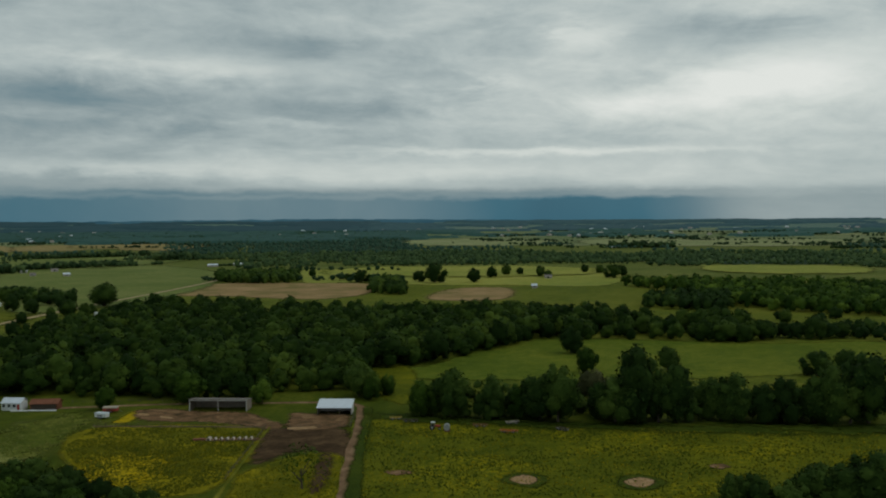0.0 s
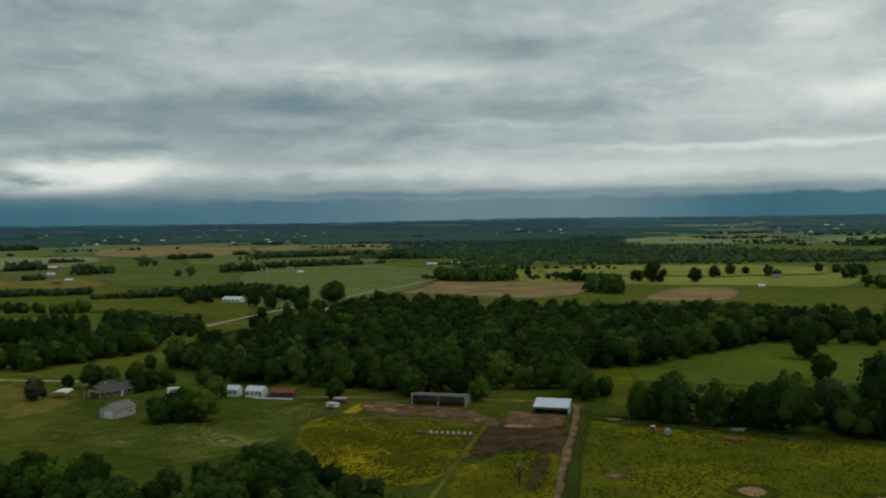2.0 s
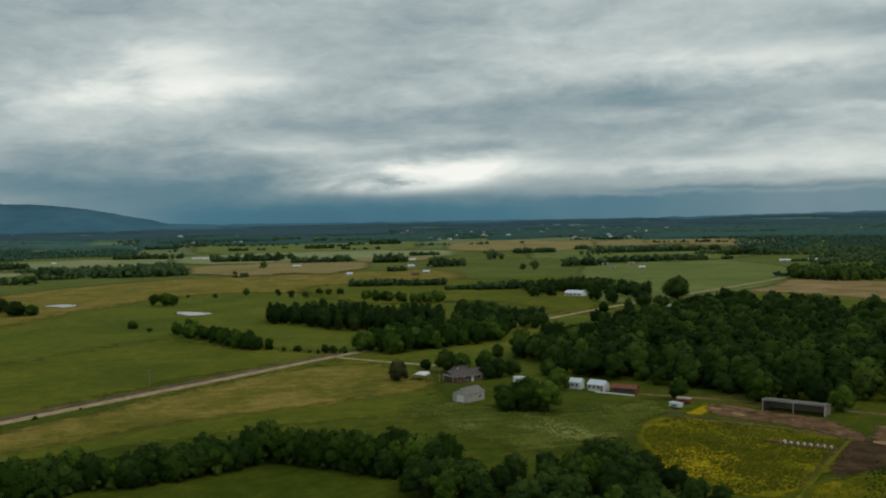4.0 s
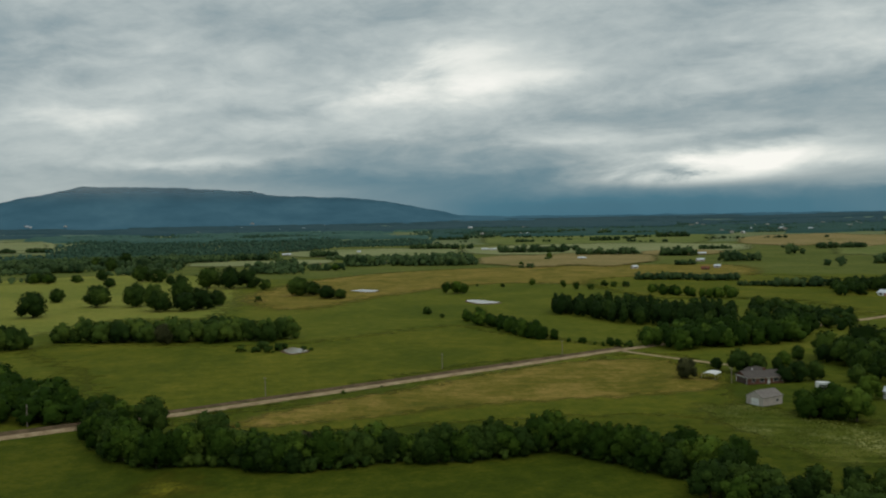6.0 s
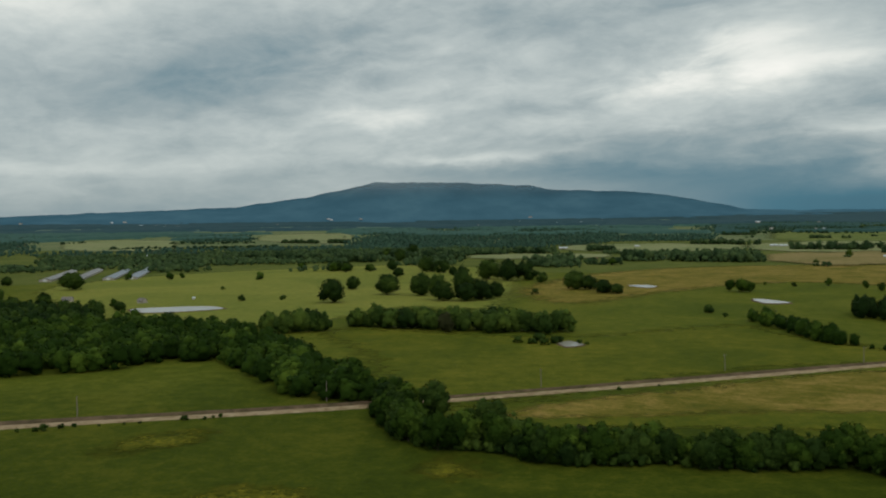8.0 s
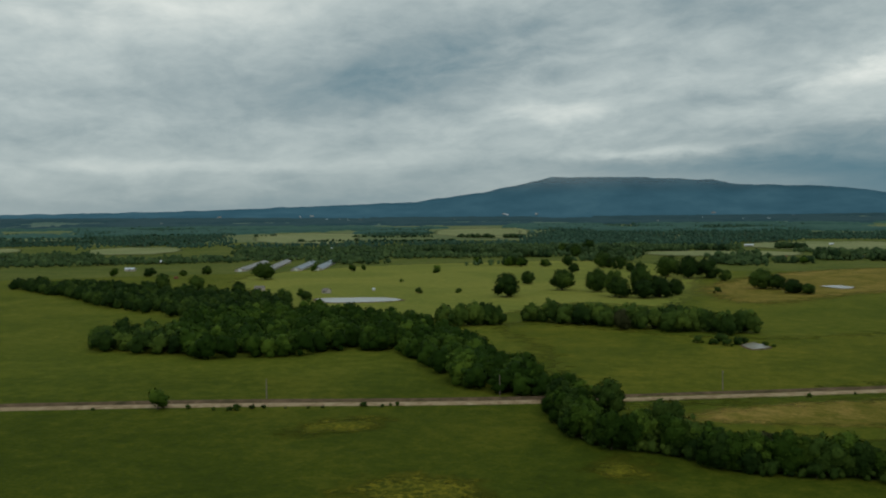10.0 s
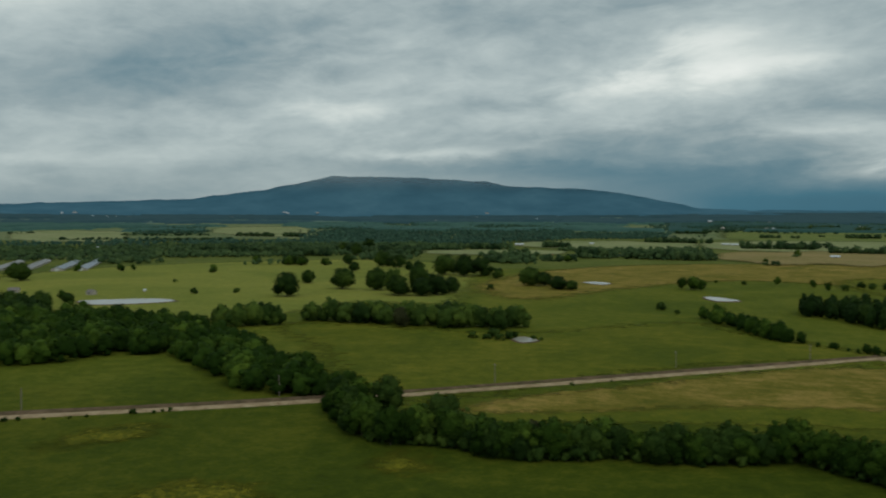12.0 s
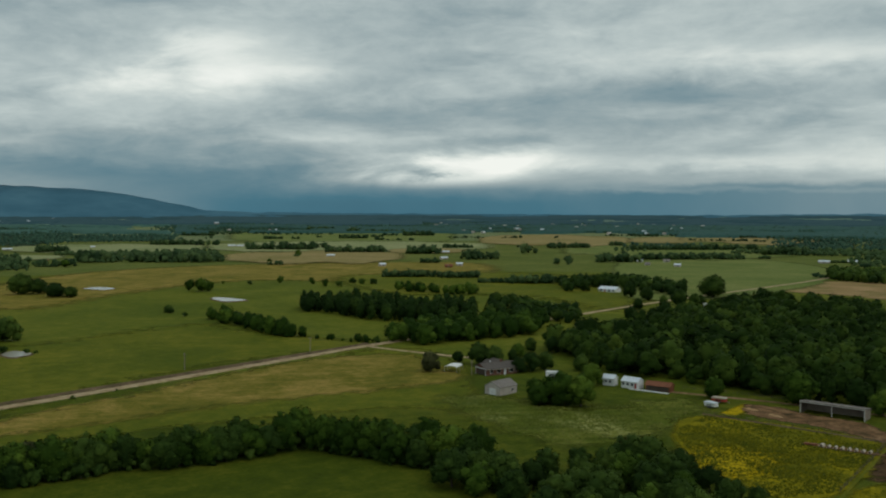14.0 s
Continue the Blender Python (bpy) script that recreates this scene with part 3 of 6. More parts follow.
field("field_glade", "small flowering glade at the wood's edge", [(321, 168), (330, 151), (277, 122), (263, 126)], THINFLOWERS, 3)
field("field_clearing", "bright green clearing inside the wood", [(473, 328), (492, 317), (453, 290), (447, 306)], MEADOW, 3)
field("yard_ground", "reddish bare earth yard in front of the shelter", [(221.1, 196.6), (227.2, 187.6), (227, 180.2), (231.2, 161.4), (225.9, 151.5), (221.4, 141.9), (211.7, 137), (213.9, 142), (216.5, 152.8), (215.5, 167.7), (212.4, 175.4), (211.3, 187)], REDEARTH, 2.5, "yard")
field("corral_ground", "dark trodden mud in the cattle pen", [(213.3, 140.8), (222, 131.8), (222.5, 122.3), (210, 112.3), (197, 107), (195, 111), (198, 117), (194.2, 122.4), (182, 123.5), (187, 128.5), (200, 135)], MUD, 3.2, "yard")
field("corral_ground_2", "reddish trodden earth beside the pen shed", [(235.9, 147.4), (237.7, 141.2), (240.4, 130.1), (224.7, 123.5), (216.7, 135.4), (225.1, 142.1)], REDEARTH, 2.5, "yard")
field("field_pen", "weedy pen grass with yellow flowers", [(182, 122.5), (196, 117), (196, 107), (177.2, 97.5), (164, 91), (146, 104), (157, 113.7), (171.3, 121.5)], FLOWERS, 2.5)
field("pen_streak", "dark trodden streak through the pen grass", [(195, 113), (193.4, 108.6), (170.7, 98.4), (168.6, 100.6)], MUD, 1.6, "soil")
field("bare_patch_5", "pale trodden soil in the yard", [(218.5, 193), (218, 188.5), (215.8, 188), (216, 192.5)], SAND, 0.8, "soil")
field("bare_patch_6", "pale trodden soil in the yard", [(217.5, 183.5), (217.2, 178.5), (215.2, 178.6), (215.6, 183)], SAND, 0.7, "soil")
field("bare_patch_7", "pale trodden soil at the pen gate", [(219, 138), (222.6, 132), (220, 130), (216.4, 135.6)], SAND, 0.8, "soil")
field("field_drift_1", "thin drift of yellow flowers in the pasture", [(-112.9, 227.2), (-106, 240.7), (-92.1, 245.9), (-90.6, 234.9), (-101.5, 222.7), (-107.9, 218.6)], DRIFT, 11)
field("field_drift_2", "yellow flowers scattered through pasture grass", [(-76, 176), (-73.7, 184), (-66.2, 192), (-52.3, 190), (-44, 178), (-58, 170)], DRIFT, 11)
field("field_drift_3", "thin drift of yellow flowers in the pasture", [(-25.5, 210.6), (-16.6, 218.7), (-11.7, 206.8), (-20.5, 201.6)], DRIFT, 11)
field("field_tan", "bare tan ploughed field", [(606, 499), (729, 554), (780, 397), (670, 347), (606, 359), (606, 446)], PLOUGH, 9)
field("field_tan_2", "bare tan field beyond the wood", [(635, 273), (741, 296), (771, 252), (654, 218)], PLOUGH, 9)
field("field_mid", "wide green pasture beyond the road", [(-109, 472), (-76, 481), (18, 448), (112, 496), (134, 455), (171, 373), (106, 360), (29, 316), (-20, 291), (-52, 322), (-71, 390)], MEADOW, 18)
field("field_yellow_mid", "yellow-green flowering pasture round the pond", [(-246, 516), (-170, 494), (-120, 530), (-84, 604), (-15, 631), (-25, 1055), (-165, 1192), (-306, 1121), (-429, 995), (-456, 804), (-329, 605)], YELLOWFAR, 22)
field("field_dry_mid", "olive dry pasture stretching beyond the ponds", [(35, 628), (116, 727), (243, 822), (350, 739), (456, 734), (608, 990), (477, 1091), (250, 1097), (93, 981), (3, 769)], DRY, 30)
field("field_dry_mid_2", "pale green pasture on the plain", [(305, 626), (385, 559), (374, 439), (511, 568), (557, 767), (453, 849), (335, 820)], MEADOW, 30)
field("field_far_green", "green field beyond the wooded lane", [(467, 544), (478, 474), (590, 492), (730, 552), (937, 709), (1037, 919), (897, 941), (801, 934)], LIGHTGREEN, 16)
field("field_far_yellow", "yellow-green pasture with scattered trees", [(780, 479), (802, 409), (782, 337), (806, 263), (836, 171), (1084, 215), (1187, 389), (1030, 492), (995, 608)], YELLOWEAST, 16)
field("grass_ring_1", "rank dark grass round a bare scrape", [(203.5, 37.5), (207.5, 33), (204.5, 27), (196, 29), (196, 36)], LUSHSHADE, 1.5, "grass")
field("grass_ring_2", "rank dark grass round a bare scrape", [(191, 63), (199, 60), (197, 53), (188, 54)], LUSHSHADE, 1.5, "grass")
field("lane_edge", "rank dark grass along the lane", [(251, 127), (234, 118.5), (200, 103), (165, 86), (163.5, 89), (200, 106), (235, 122), (250, 129.5)], LUSHSHADE, 1.6, "grass")
# shade below the edge trees, put in as a strip of darker grass
field("wood_shade", "darker grass strip as shade under the wood's edge trees", [(240, 124), (246, 118), (255, 60), (270, 12), (284, -26), (272, -24), (258, 14), (246, 62), (238, 110)], LUSHSHADE, 7, "grass")
field("bare_patch", "bare pale soil scrape in the pasture", [(201, 36), (205, 33), (203, 29), (198, 31), (198, 34)], SAND, 0.8, "soil")
field("bare_patch_2", "bare pale soil scrape in the pasture", [(192, 61), (197, 59), (195, 55), (190, 56)], SAND, 0.8, "soil")
field("bare_patch_3", "small bare soil patch in the pasture", [(187, 91), (190, 88), (189, 84), (186, 87)], REDEARTH, 0.8, "soil")
field("bare_patch_4", "small bare soil patch in the pasture", [(221, 19), (224, 17), (222, 14), (219, 17)], REDEARTH, 0.8, "soil")
# distant woods and clumps: direction from, to, distance from, to
WOODS_EAST = [(40.7, 45.9, 1789, 1934), (43.4, 48, 1356, 1391), (40.7, 42.5, 1609, 1623), (49.9, 54.7, 1544, 2496), (54.5, 66, 1248, 3320), (64.5, 72.3, 1260, 1962), (71.9, 82.7, 1298, 1702), (80.9, 94.5, 1239, 1787), (78.4, 82.7, 1940, 2354), (92.5, 94.5, 2019, 2252), (47.9, 51.2, 1578, 1610), (67.5, 70.4, 2408, 2623), (73.4, 75.9, 2148, 2302)]
WOODS_NORTH_FAR = [(11, 52, 2700, 3300), (14.7, 22, 3300, 3540), (27.4, 40.4, 3300, 3768), (4, 12.5, 2080, 2500)]
WOODS_MID = [(-18.4, -8.5, 1333, 1940), (-10.2, -1.9, 1477, 3256), (-1.9, 6.2, 1780, 3246), (-1.9, -0.7, 1466, 1990), (1.7, 3.6, 1097, 1231), (5.4, 7.8, 1500, 1729), (6.5, 9.9, 1373, 2029), (6.9, 12.1, 2124, 2496), (9.1, 15, 1234, 1496), (0.3, 3.2, 1286, 1468), (3.9, 6.2, 1190, 1207)]
WOODS_WEST = [(-29.9, -25.1, 1268, 1998), (-25.1, -20.4, 1144, 2093), (-20.4, -11.6, 1296, 1994), (-39.1, -29.9, 1250, 1407), (-39.1, -30.2, 1846, 3409), (-11.6, -4.2, 1492, 2590), (-4.2, 1.9, 1532, 2089), (1.9, 3.8, 1142, 1472), (6.6, 9.3, 1236, 1466), (9.6, 14.5, 1280, 1723), (-7.9, -4.2, 1180, 1793), (-21.8, -17.5, 2384, 2907), (-15.3, -12.3, 1098, 1112)]
WOODS_WEST_END = [(-50, -38, 1250, 1650), (-50, -39, 2050, 2450)]
MEADOWS = [(-39.1, -33, 1564, 1954), (-29.2, -21.7, 1901, 2804), (-17.5, -11.2, 2230, 3050), (1.9, 14.7, 1545, 1998), (-4.2, 6.3, 1316, 1549)] + [(-16.5, -10.7, 2130, 3074), (12.8, 33.4, 1485, 2120)] + [(64.5, 75.6, 2036, 2708), (75.2, 94.5, 1912, 2660), (83.4, 94.5, 1047, 1310), (58.6, 78.8, 948, 1242)]
# a darkened patch under each deep wood paints the shade between its trees
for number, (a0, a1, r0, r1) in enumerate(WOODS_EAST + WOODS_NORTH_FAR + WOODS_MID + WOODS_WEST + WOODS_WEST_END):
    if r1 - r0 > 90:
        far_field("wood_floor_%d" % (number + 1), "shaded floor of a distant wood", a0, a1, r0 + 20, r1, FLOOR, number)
DISTANT = [
    ("tan stubble field in the distance", HAY, [(14.4, 27.3, 1105, 1619), (30.9, 41.9, 1762, 2591), (25.3, 30.9, 1467, 1726), (43.8, 52.9, 2086, 2415)]), ("tan stubble field in the distance", HAY, [(40.7, 45.8, 1976, 2434), (46.7, 51.9, 1936, 2440)]), ("pale distant pasture dotted with trees", PALEHAY, [(64.5, 75.6, 2036, 2650), (75.2, 94.5, 2000, 2660)]), ("yellow-green distant pasture", YELLOWEAST, [(83.4, 94.5, 1047, 1310), (58.6, 78.8, 948, 1242)]),
    ("pale hay meadow between distant woods", PALEHAY, [(-39.1, -33, 1564, 1954), (-29.2, -21.7, 1901, 2804), (-17.5, -11.2, 2230, 3050), (1.9, 14.7, 1545, 1998), (-4.2, 6.3, 1316, 1549)]), ("pale hay meadow between distant woods", PALEHAY, [(-16.5, -10.7, 2130, 3074), (12.8, 33.4, 1485, 2120)]), ("thin pale field near the horizon", PALEHAY, [(70, 76, 2880, 3010), (78, 86, 3050, 3200), (87, 95, 2850, 2990), (62, 68, 3050, 3180), (83, 94, 3420, 3560), (70, 79, 3450, 3600), (57, 63, 3300, 3420), (41, 50, 3380, 3500), (50, 56, 3520, 3640)]),
    ("soft green distant pasture", LIGHTGREEN, [(14.4, 30.9, 1799, 2973), (36, 52.2, 1282, 2018)]),
]
count = 0
for lab, m_, rows_ in DISTANT[::-1]:
    for a0, a1, r0, r1 in rows_:
        count += 1
        far_field("field_distant_%d" % count, lab, a0, a1, r0, r1, m_, count)
far_field("field_distant_%d" % (count + 1), "pale hay meadow between distant woods", -49, -42, 1750, 2050, PALEHAY, 40)

strip("road", "pale gravel country road running straight between fields", [(-420, 146), (-191, 235), (-50, 280), (88, 338), (188, 381), (295, 417), (463, 479), (719, 562), (900, 640)], 3.7, GRAVEL, 0.35, rough=0.4, skirt=0.5)
strip("road_bank", "brown earth bank along the road's far side", [(-420, 152), (-191, 241), (-50, 286), (88, 344), (170, 379)], 2.0, BANK, 0.55, "bank", 0.8, 1.2)
strip("road_driveway", "narrow pale gravel driveway to the farmhouse", [(168, 371), (176, 352), (187, 330), (196, 312), (190, 296)], 2.6, GRAVEL, 0.1, "driveway")
strip("road_lane", "straight reddish dirt farm lane", [(252, 131), (236, 123), (200, 107), (167, 91), (120, 67)], 2.7, LANE, 0.1, "lane", 0.7)
strip("path_track", "faint pale track along the wood's edge", [(215, 224), (232, 196), (244, 170), (256, 142), (252, 131)], 1.6, LANE, 0.08, "track", 0.5)


def pond(name, label, pts, water=True):
    """A pond sunk behind a low rim of bare soil."""
    mid = sum((Vector(p) for p in pts), Vector((0, 0))) / len(pts)
    loop = smooth_loop(pts, 8, True, 1.5, 5)
    LAYER[0] += 0.005
    bm = bmesh.new()
    inner = [bm.verts.new((p.x, p.y, 0.25 + LAYER[0])) for p in loop]
    outer = [bm.verts.new((*(mid + (p - mid) * 1.06 + (p - mid).normalized() * 1.2), 0.02)) for p in loop]
    top = [bm.verts.new((*(mid + (p - mid) * 1.03), 0.5)) for p in loop]
    n = len(loop)
    for ring_a, ring_b in ((inner, top), (top, outer)):
        for i in range(n):
            bm.faces.new((ring_a[i], ring_a[(i + 1) % n], ring_b[(i + 1) % n], ring_b[i]))
    bmesh.ops.recalc_face_normals(bm, faces=bm.faces)
    tagged(new(name + "_rim", bm_mesh(name + "_rim", bm, BANK)), "low bare earth rim round a farm pond", "bank", kind="structure")
    bm = bmesh.new()
    f = bm.faces.new([bm.verts.new((p.x, p.y, 0.3 + LAYER[0])) for p in loop])
    if f.normal.z < 0:
        f.normal_flip()
    bmesh.ops.triangulate(bm, faces=[f])
    for f in bm.faces:
        if f.normal.z < 0:
            f.normal_flip()
    tagged(new(name, bm_mesh(name, bm, WATER if water else SAND)), label, "pond", kind="structure")


pond("water_pond_1", "pale reflecting farm pond in open pasture", [(165, 648), (174, 650), (184, 622), (167, 619)])
pond("water_pond_2", "small bright farm pond beside bushes", [(94, 788), (106, 798), (117, 779), (106, 763)])
pond("water_pond_3", "wide pale farm pond in yellow pasture", [(-275, 591), (-272, 605), (-232, 617), (-212, 601), (-226, 584), (-256, 573)])
pond("water_pond_4", "tiny muddy stock pond in the pasture", [(17, 424), (23, 432), (28, 419), (21, 411)])


# ---------------------------------------------------------------- trees
def ico_arrays(sub):
    bm = bmesh.new()
    bmesh.ops.create_icosphere(bm, subdivisions=sub, radius=1)
    v = np.array([x.co[:] for x in bm.verts])
    f = np.array([[x.index for x in q.verts] for q in bm.faces])
    bm.free()
    return v, f


ICO = {1: ico_arrays(1), 2: ico_arrays(2)}


def crown_arrays(seed, lobes, sub, cards, card, wide=0.42, foot=0.14, tall=0.0, size=(0.17, 0.26), long=1.0, core=0.9, lift=0.15):
    """A crown for a tree one metre high: a few rounded masses round a heart, clad in small leaf sprays. Points, faces, normals."""
    rng = np.random.default_rng(seed)
    mid = np.array([0, 0, foot + (1 - foot) * 0.5])
    lean = rng.normal(size=2) * 0.04
    cen, rad = [mid + np.array([lean[0], lean[1], 0.02])], [min(0.34, wide * 0.72)]
    for k in range(lobes - 1):
        h = (k + rng.uniform(0.1, 0.9)) / (lobes - 1)
        a = k * 2.4 + rng.uniform(-0.6, 0.6)
        girth = wide * (1 - 0.85 * tall * h) * np.sqrt(max(0.08, 1 - ((h - 0.38) / 0.70) ** 2)) * rng.uniform(0.82, 1.12)
        r = rng.uniform(*size) * (wide / 0.42) ** 0.5 * (1 - 0.3 * h)
        q = max(girth - r, 0.0)
        cen.append(np.array([np.cos(a) * q, np.sin(a) * q, foot + r * 0.75 + h * (0.985 - foot - 1.75 * r)]))
        rad.append(r)
    cen, rad = np.array(cen), np.array(rad)
    V, F, N, base = [], [], [], 0
    iv, jf = ICO[sub]
    for c, r in zip(cen, rad):
        d = 1 + 0.26 * (rng.random(len(iv)) - 0.5)
        p = iv * d[:, None] * r * np.array([1.05, 1.05, long]) * core + c
        V.append(p)
        N.append(iv * 0.4 + (p - mid) / np.linalg.norm(p - mid, axis=1)[:, None] * 0.7 + np.array([0, 0, lift]))
        F.append(jf + base)
        base += len(iv)
    if cards:
        many = cards * 3
        w = rad ** 2
        pick = rng.choice(lobes, many, p=w / w.sum())
        d = rng.normal(size=(many, 3))
        d[:, 2] += 0.2
        d /= np.linalg.norm(d, axis=1)[:, None]
        p = cen[pick] + d * (rad[pick] * rng.uniform(0.84, 1.24, many))[:, None]
        gap = np.linalg.norm(p[:, None] - cen[None], axis=2) / rad
        free = np.flatnonzero(gap.min(1) > 0.84)[:cards]
        cards, p, d = len(free), p[free], d[free]
        out = p - mid
        out /= np.linalg.norm(out, axis=1)[:, None]
        nrm = d * 0.4 + out * 0.7 + 0.42 * rng.normal(size=(cards, 3)) + np.array([0, 0, lift])
        nrm /= np.linalg.norm(nrm, axis=1)[:, None]
        face = nrm + 0.34 * rng.normal(size=(cards, 3))
        face /= np.linalg.norm(face, axis=1)[:, None]
        t1 = np.cross(face, rng.normal(size=(cards, 3)))
        t1 /= np.linalg.norm(t1, axis=1)[:, None]
        t2 = np.cross(face, t1)
        s = card * rng.uniform(0.5, 1.4, (cards, 1))
        q = np.stack([p - t1 * s, p + t2 * s * 0.7, p + t1 * s * 1.1 + face * s * 0.3, p - t2 * s * 0.7], 1).reshape(-1, 3)
        idx = base + 4 * np.arange(cards)[:, None]
        F.append(np.concatenate([idx + np.array([[0, 3, 2]]), idx + np.array([[0, 2, 1]])]))
        V.append(q)
        N.append(np.repeat(nrm, 4, axis=0))
    v, n = np.concatenate(V), np.concatenate(N)
    v[:, 2] = np.maximum(v[:, 2], 0.02)
    return v, np.concatenate(F), n / np.linalg.norm(n, axis=1)[:, None]


def trunk_bm(seed, foot=0.2):
    """A tapered trunk, one metre tree, with a few limbs reaching into the crown."""
    rng = random.Random(seed)
    bm = bmesh.new()

    def limb(a, b, r0, r1, sides=6):
        a, b = Vector(a), Vector(b)
        d = (b - a).normalized()
        s = d.orthogonal().normalized()
        t = d.cross(s)
        ra = [bm.verts.new(a + (s * math.cos(k * 2 * math.pi / sides) + t * math.sin(k * 2 * math.pi / sides)) * r0) for k in range(sides)]
        rb = [bm.verts.new(b + (s * math.cos(k * 2 * math.pi / sides) + t * math.sin(k * 2 * math.pi / sides)) * r1) for k in range(sides)]
        for k in range(sides):
            bm.faces.new((ra[k], ra[(k + 1) % sides], rb[(k + 1) % sides], rb[k]))

    limb((0, 0, -0.02), (0.01, 0, 0.12), 0.032, 0.022)
    limb((0.01, 0, 0.12), (0, 0.01, 0.45), 0.022, 0.013)
    for k in range(5):
        a = k * 1.26 + rng.random()
        limb((0, 0, 0.14 + 0.05 * k), (0.24 * math.cos(a), 0.24 * math.sin(a), 0.36 + 0.07 * k), 0.011, 0.004, 5)
    return bm


PROTOS = {}


def tree_kind(kind):
    """Meshes for one kind of tree, built once and shared."""
    if kind not in PROTOS:
        lobes, cards, card, mat = {"near": (17, 1350, 0.025, LEAF), "dark": (16, 1350, 0.025, LEAF2), "mid": (11, 800, 0.033, LEAF2), "olive": (13, 800, 0.028, LEAFOLIVE),
                                   "far": (6, 170, 0.06, LEAF), "bush": (7, 360, 0.045, LEAF2)}[kind]
        out = []
        for k in range(4 if kind in ("far", "bush") else 7):
            wide = 0.6 if kind == "bush" else 0.40 + 0.045 * (k % 4)
            foot = -0.05 if kind == "bush" else 0.0 + 0.035 * (k % 3)
            v, f, n = crown_arrays(100 + 17 * k + len(kind) * 3, lobes, 1, cards, card, wide, foot, 0.0, (0.09, 0.23) if kind in ("near", "dark") else (0.13, 0.26), 1.1)
            out.append((mesh_arrays("crown", v, f, [mat], normals=n), bm_mesh("trunk", trunk_bm(k), BARK)))
        PROTOS[kind] = out
    return PROTOS[kind]


TREE_RNG = random.Random(5)
LABELS = {"near": "full leafy green broadleaf tree standing in grass", "dark": "dense dark green tree beside the pasture",
          "mid": "round leafy green tree in open pasture", "far": "distant round green tree in a field",
          "olive": "thin greyish olive tree in half leaf", "bush": "low spreading green bush in grass"}


def plant(x, y, h, kind="near", label="", wide=1.0, group="pasture trees"):
    """One tree as a thing of its own, with a trunk and a crown."""
    crown, trunk = TREE_RNG.choice(tree_kind(kind))
    name = "bush" if kind == "bush" else "tree"
    top = new(name)
    w = wide * TREE_RNG.uniform(0.92, 1.12)
    top.matrix_basis = pose(x, y, rise(math.hypot(x, y)), 0, 0, TREE_RNG.uniform(0, 360)) @ Matrix.Diagonal((h * w, h * w, h, 1))
    for n, me in (("trunk", trunk), ("crown", crown)):
        o = new(n, me)
        o.parent = top
    return tagged(top, label or LABELS[kind], "bush" if kind == "bush" else "tree", group)


def inside(p, poly):
    hit, n = False, len(poly)
    for i in range(n):
        (x0, y0), (x1, y1) = poly[i], poly[(i + 1) % n]
        if (y0 > p[1]) != (y1 > p[1]) and p[0] < (x1 - x0) * (p[1] - y0) / (y1 - y0) + x0:
            hit = not hit
    return hit


def scatter(poly, gap, seed, holes=()):
    """Points spread over a plan outline, no two closer than about the gap."""
    rng = random.Random(seed)
    xs, ys = [p[0] for p in poly], [p[1] for p in poly]
    out, seen = [], {}
    for _ in range(int((max(xs) - min(xs)) * (max(ys) - min(ys)) / gap / gap * 5)):
        p = (rng.uniform(min(xs), max(xs)), rng.uniform(min(ys), max(ys)))
        if not inside(p, poly) or any(inside(p, h) for h in holes):
            continue
        c = (int(p[0] // gap), int(p[1] // gap))
        if any((p[0] - q[0]) ** 2 + (p[1] - q[1]) ** 2 < gap * gap for i in (-1, 0, 1) for j in (-1, 0, 1) for q in seen.get((c[0] + i, c[1] + j), ())):
            continue
        seen.setdefault(c, []).append(p)
        out.append(p)
    return out


STUFF = {}


def stuff_kind(kind):
    if kind not in STUFF:
        lobes, cards, card, wide, foot = {"wood": (9, 235, 0.041, 0.46, 0.0), "pine": (8, 200, 0.042, 0.34, 0.0), "far": (5, 50, 0.08, 0.5, -0.05), "clump": (2, 9, 0.13, 0.52, -0.1), "tuft": (1, 6, 0.15, 0.56, -0.15)}[kind]
        STUFF[kind] = [crown_arrays(900 + k * 31 + len(kind), lobes, 1, cards, card, wide * (0.9 + 0.06 * (k % 4)), foot, 0.35 if kind == "pine" else 0.0, (0.13, 0.27), 1.08, lift=0.9 if kind in ("clump", "tuft") else 0.3) for k in range(8)]
    return STUFF[kind]


def woodland(name, label, trees, mat, kind="wood", seed=1):
    """Many trees joined into one mesh; each is x, y, height, width factor, and has a tone of its own."""
    rng = np.random.default_rng(seed)
    V, F, N, T, base = [], [], [], [], 0
    protos = stuff_kind(kind)
    for x, y, h, w in trees:
        v, f, n = protos[rng.integers(len(protos))]
        a = rng.uniform(0, 2 * np.pi)
        c, s = np.cos(a), np.sin(a)
        q, m = np.empty_like(v), n.copy()
        q[:, 0], q[:, 1], q[:, 2] = (v[:, 0] * c - v[:, 1] * s) * h * w + x, (v[:, 0] * s + v[:, 1] * c) * h * w + y, v[:, 2] * h + rise(math.hypot(x, y)) - 0.1
        m[:, 0], m[:, 1] = n[:, 0] * c - n[:, 1] * s, n[:, 0] * s + n[:, 1] * c
        V.append(q), F.append(f + base), N.append(m), T.append(np.full(len(v), rng.normal() * (0.16 if kind in ("clump", "tuft") else 0.3)))
        base += len(v)
    return tagged(new(name, mesh_arrays(name, np.concatenate(V), np.concatenate(F), [mat], normals=np.concatenate(N), tone=np.concatenate(T))), label, "woodland", kind="stuff")


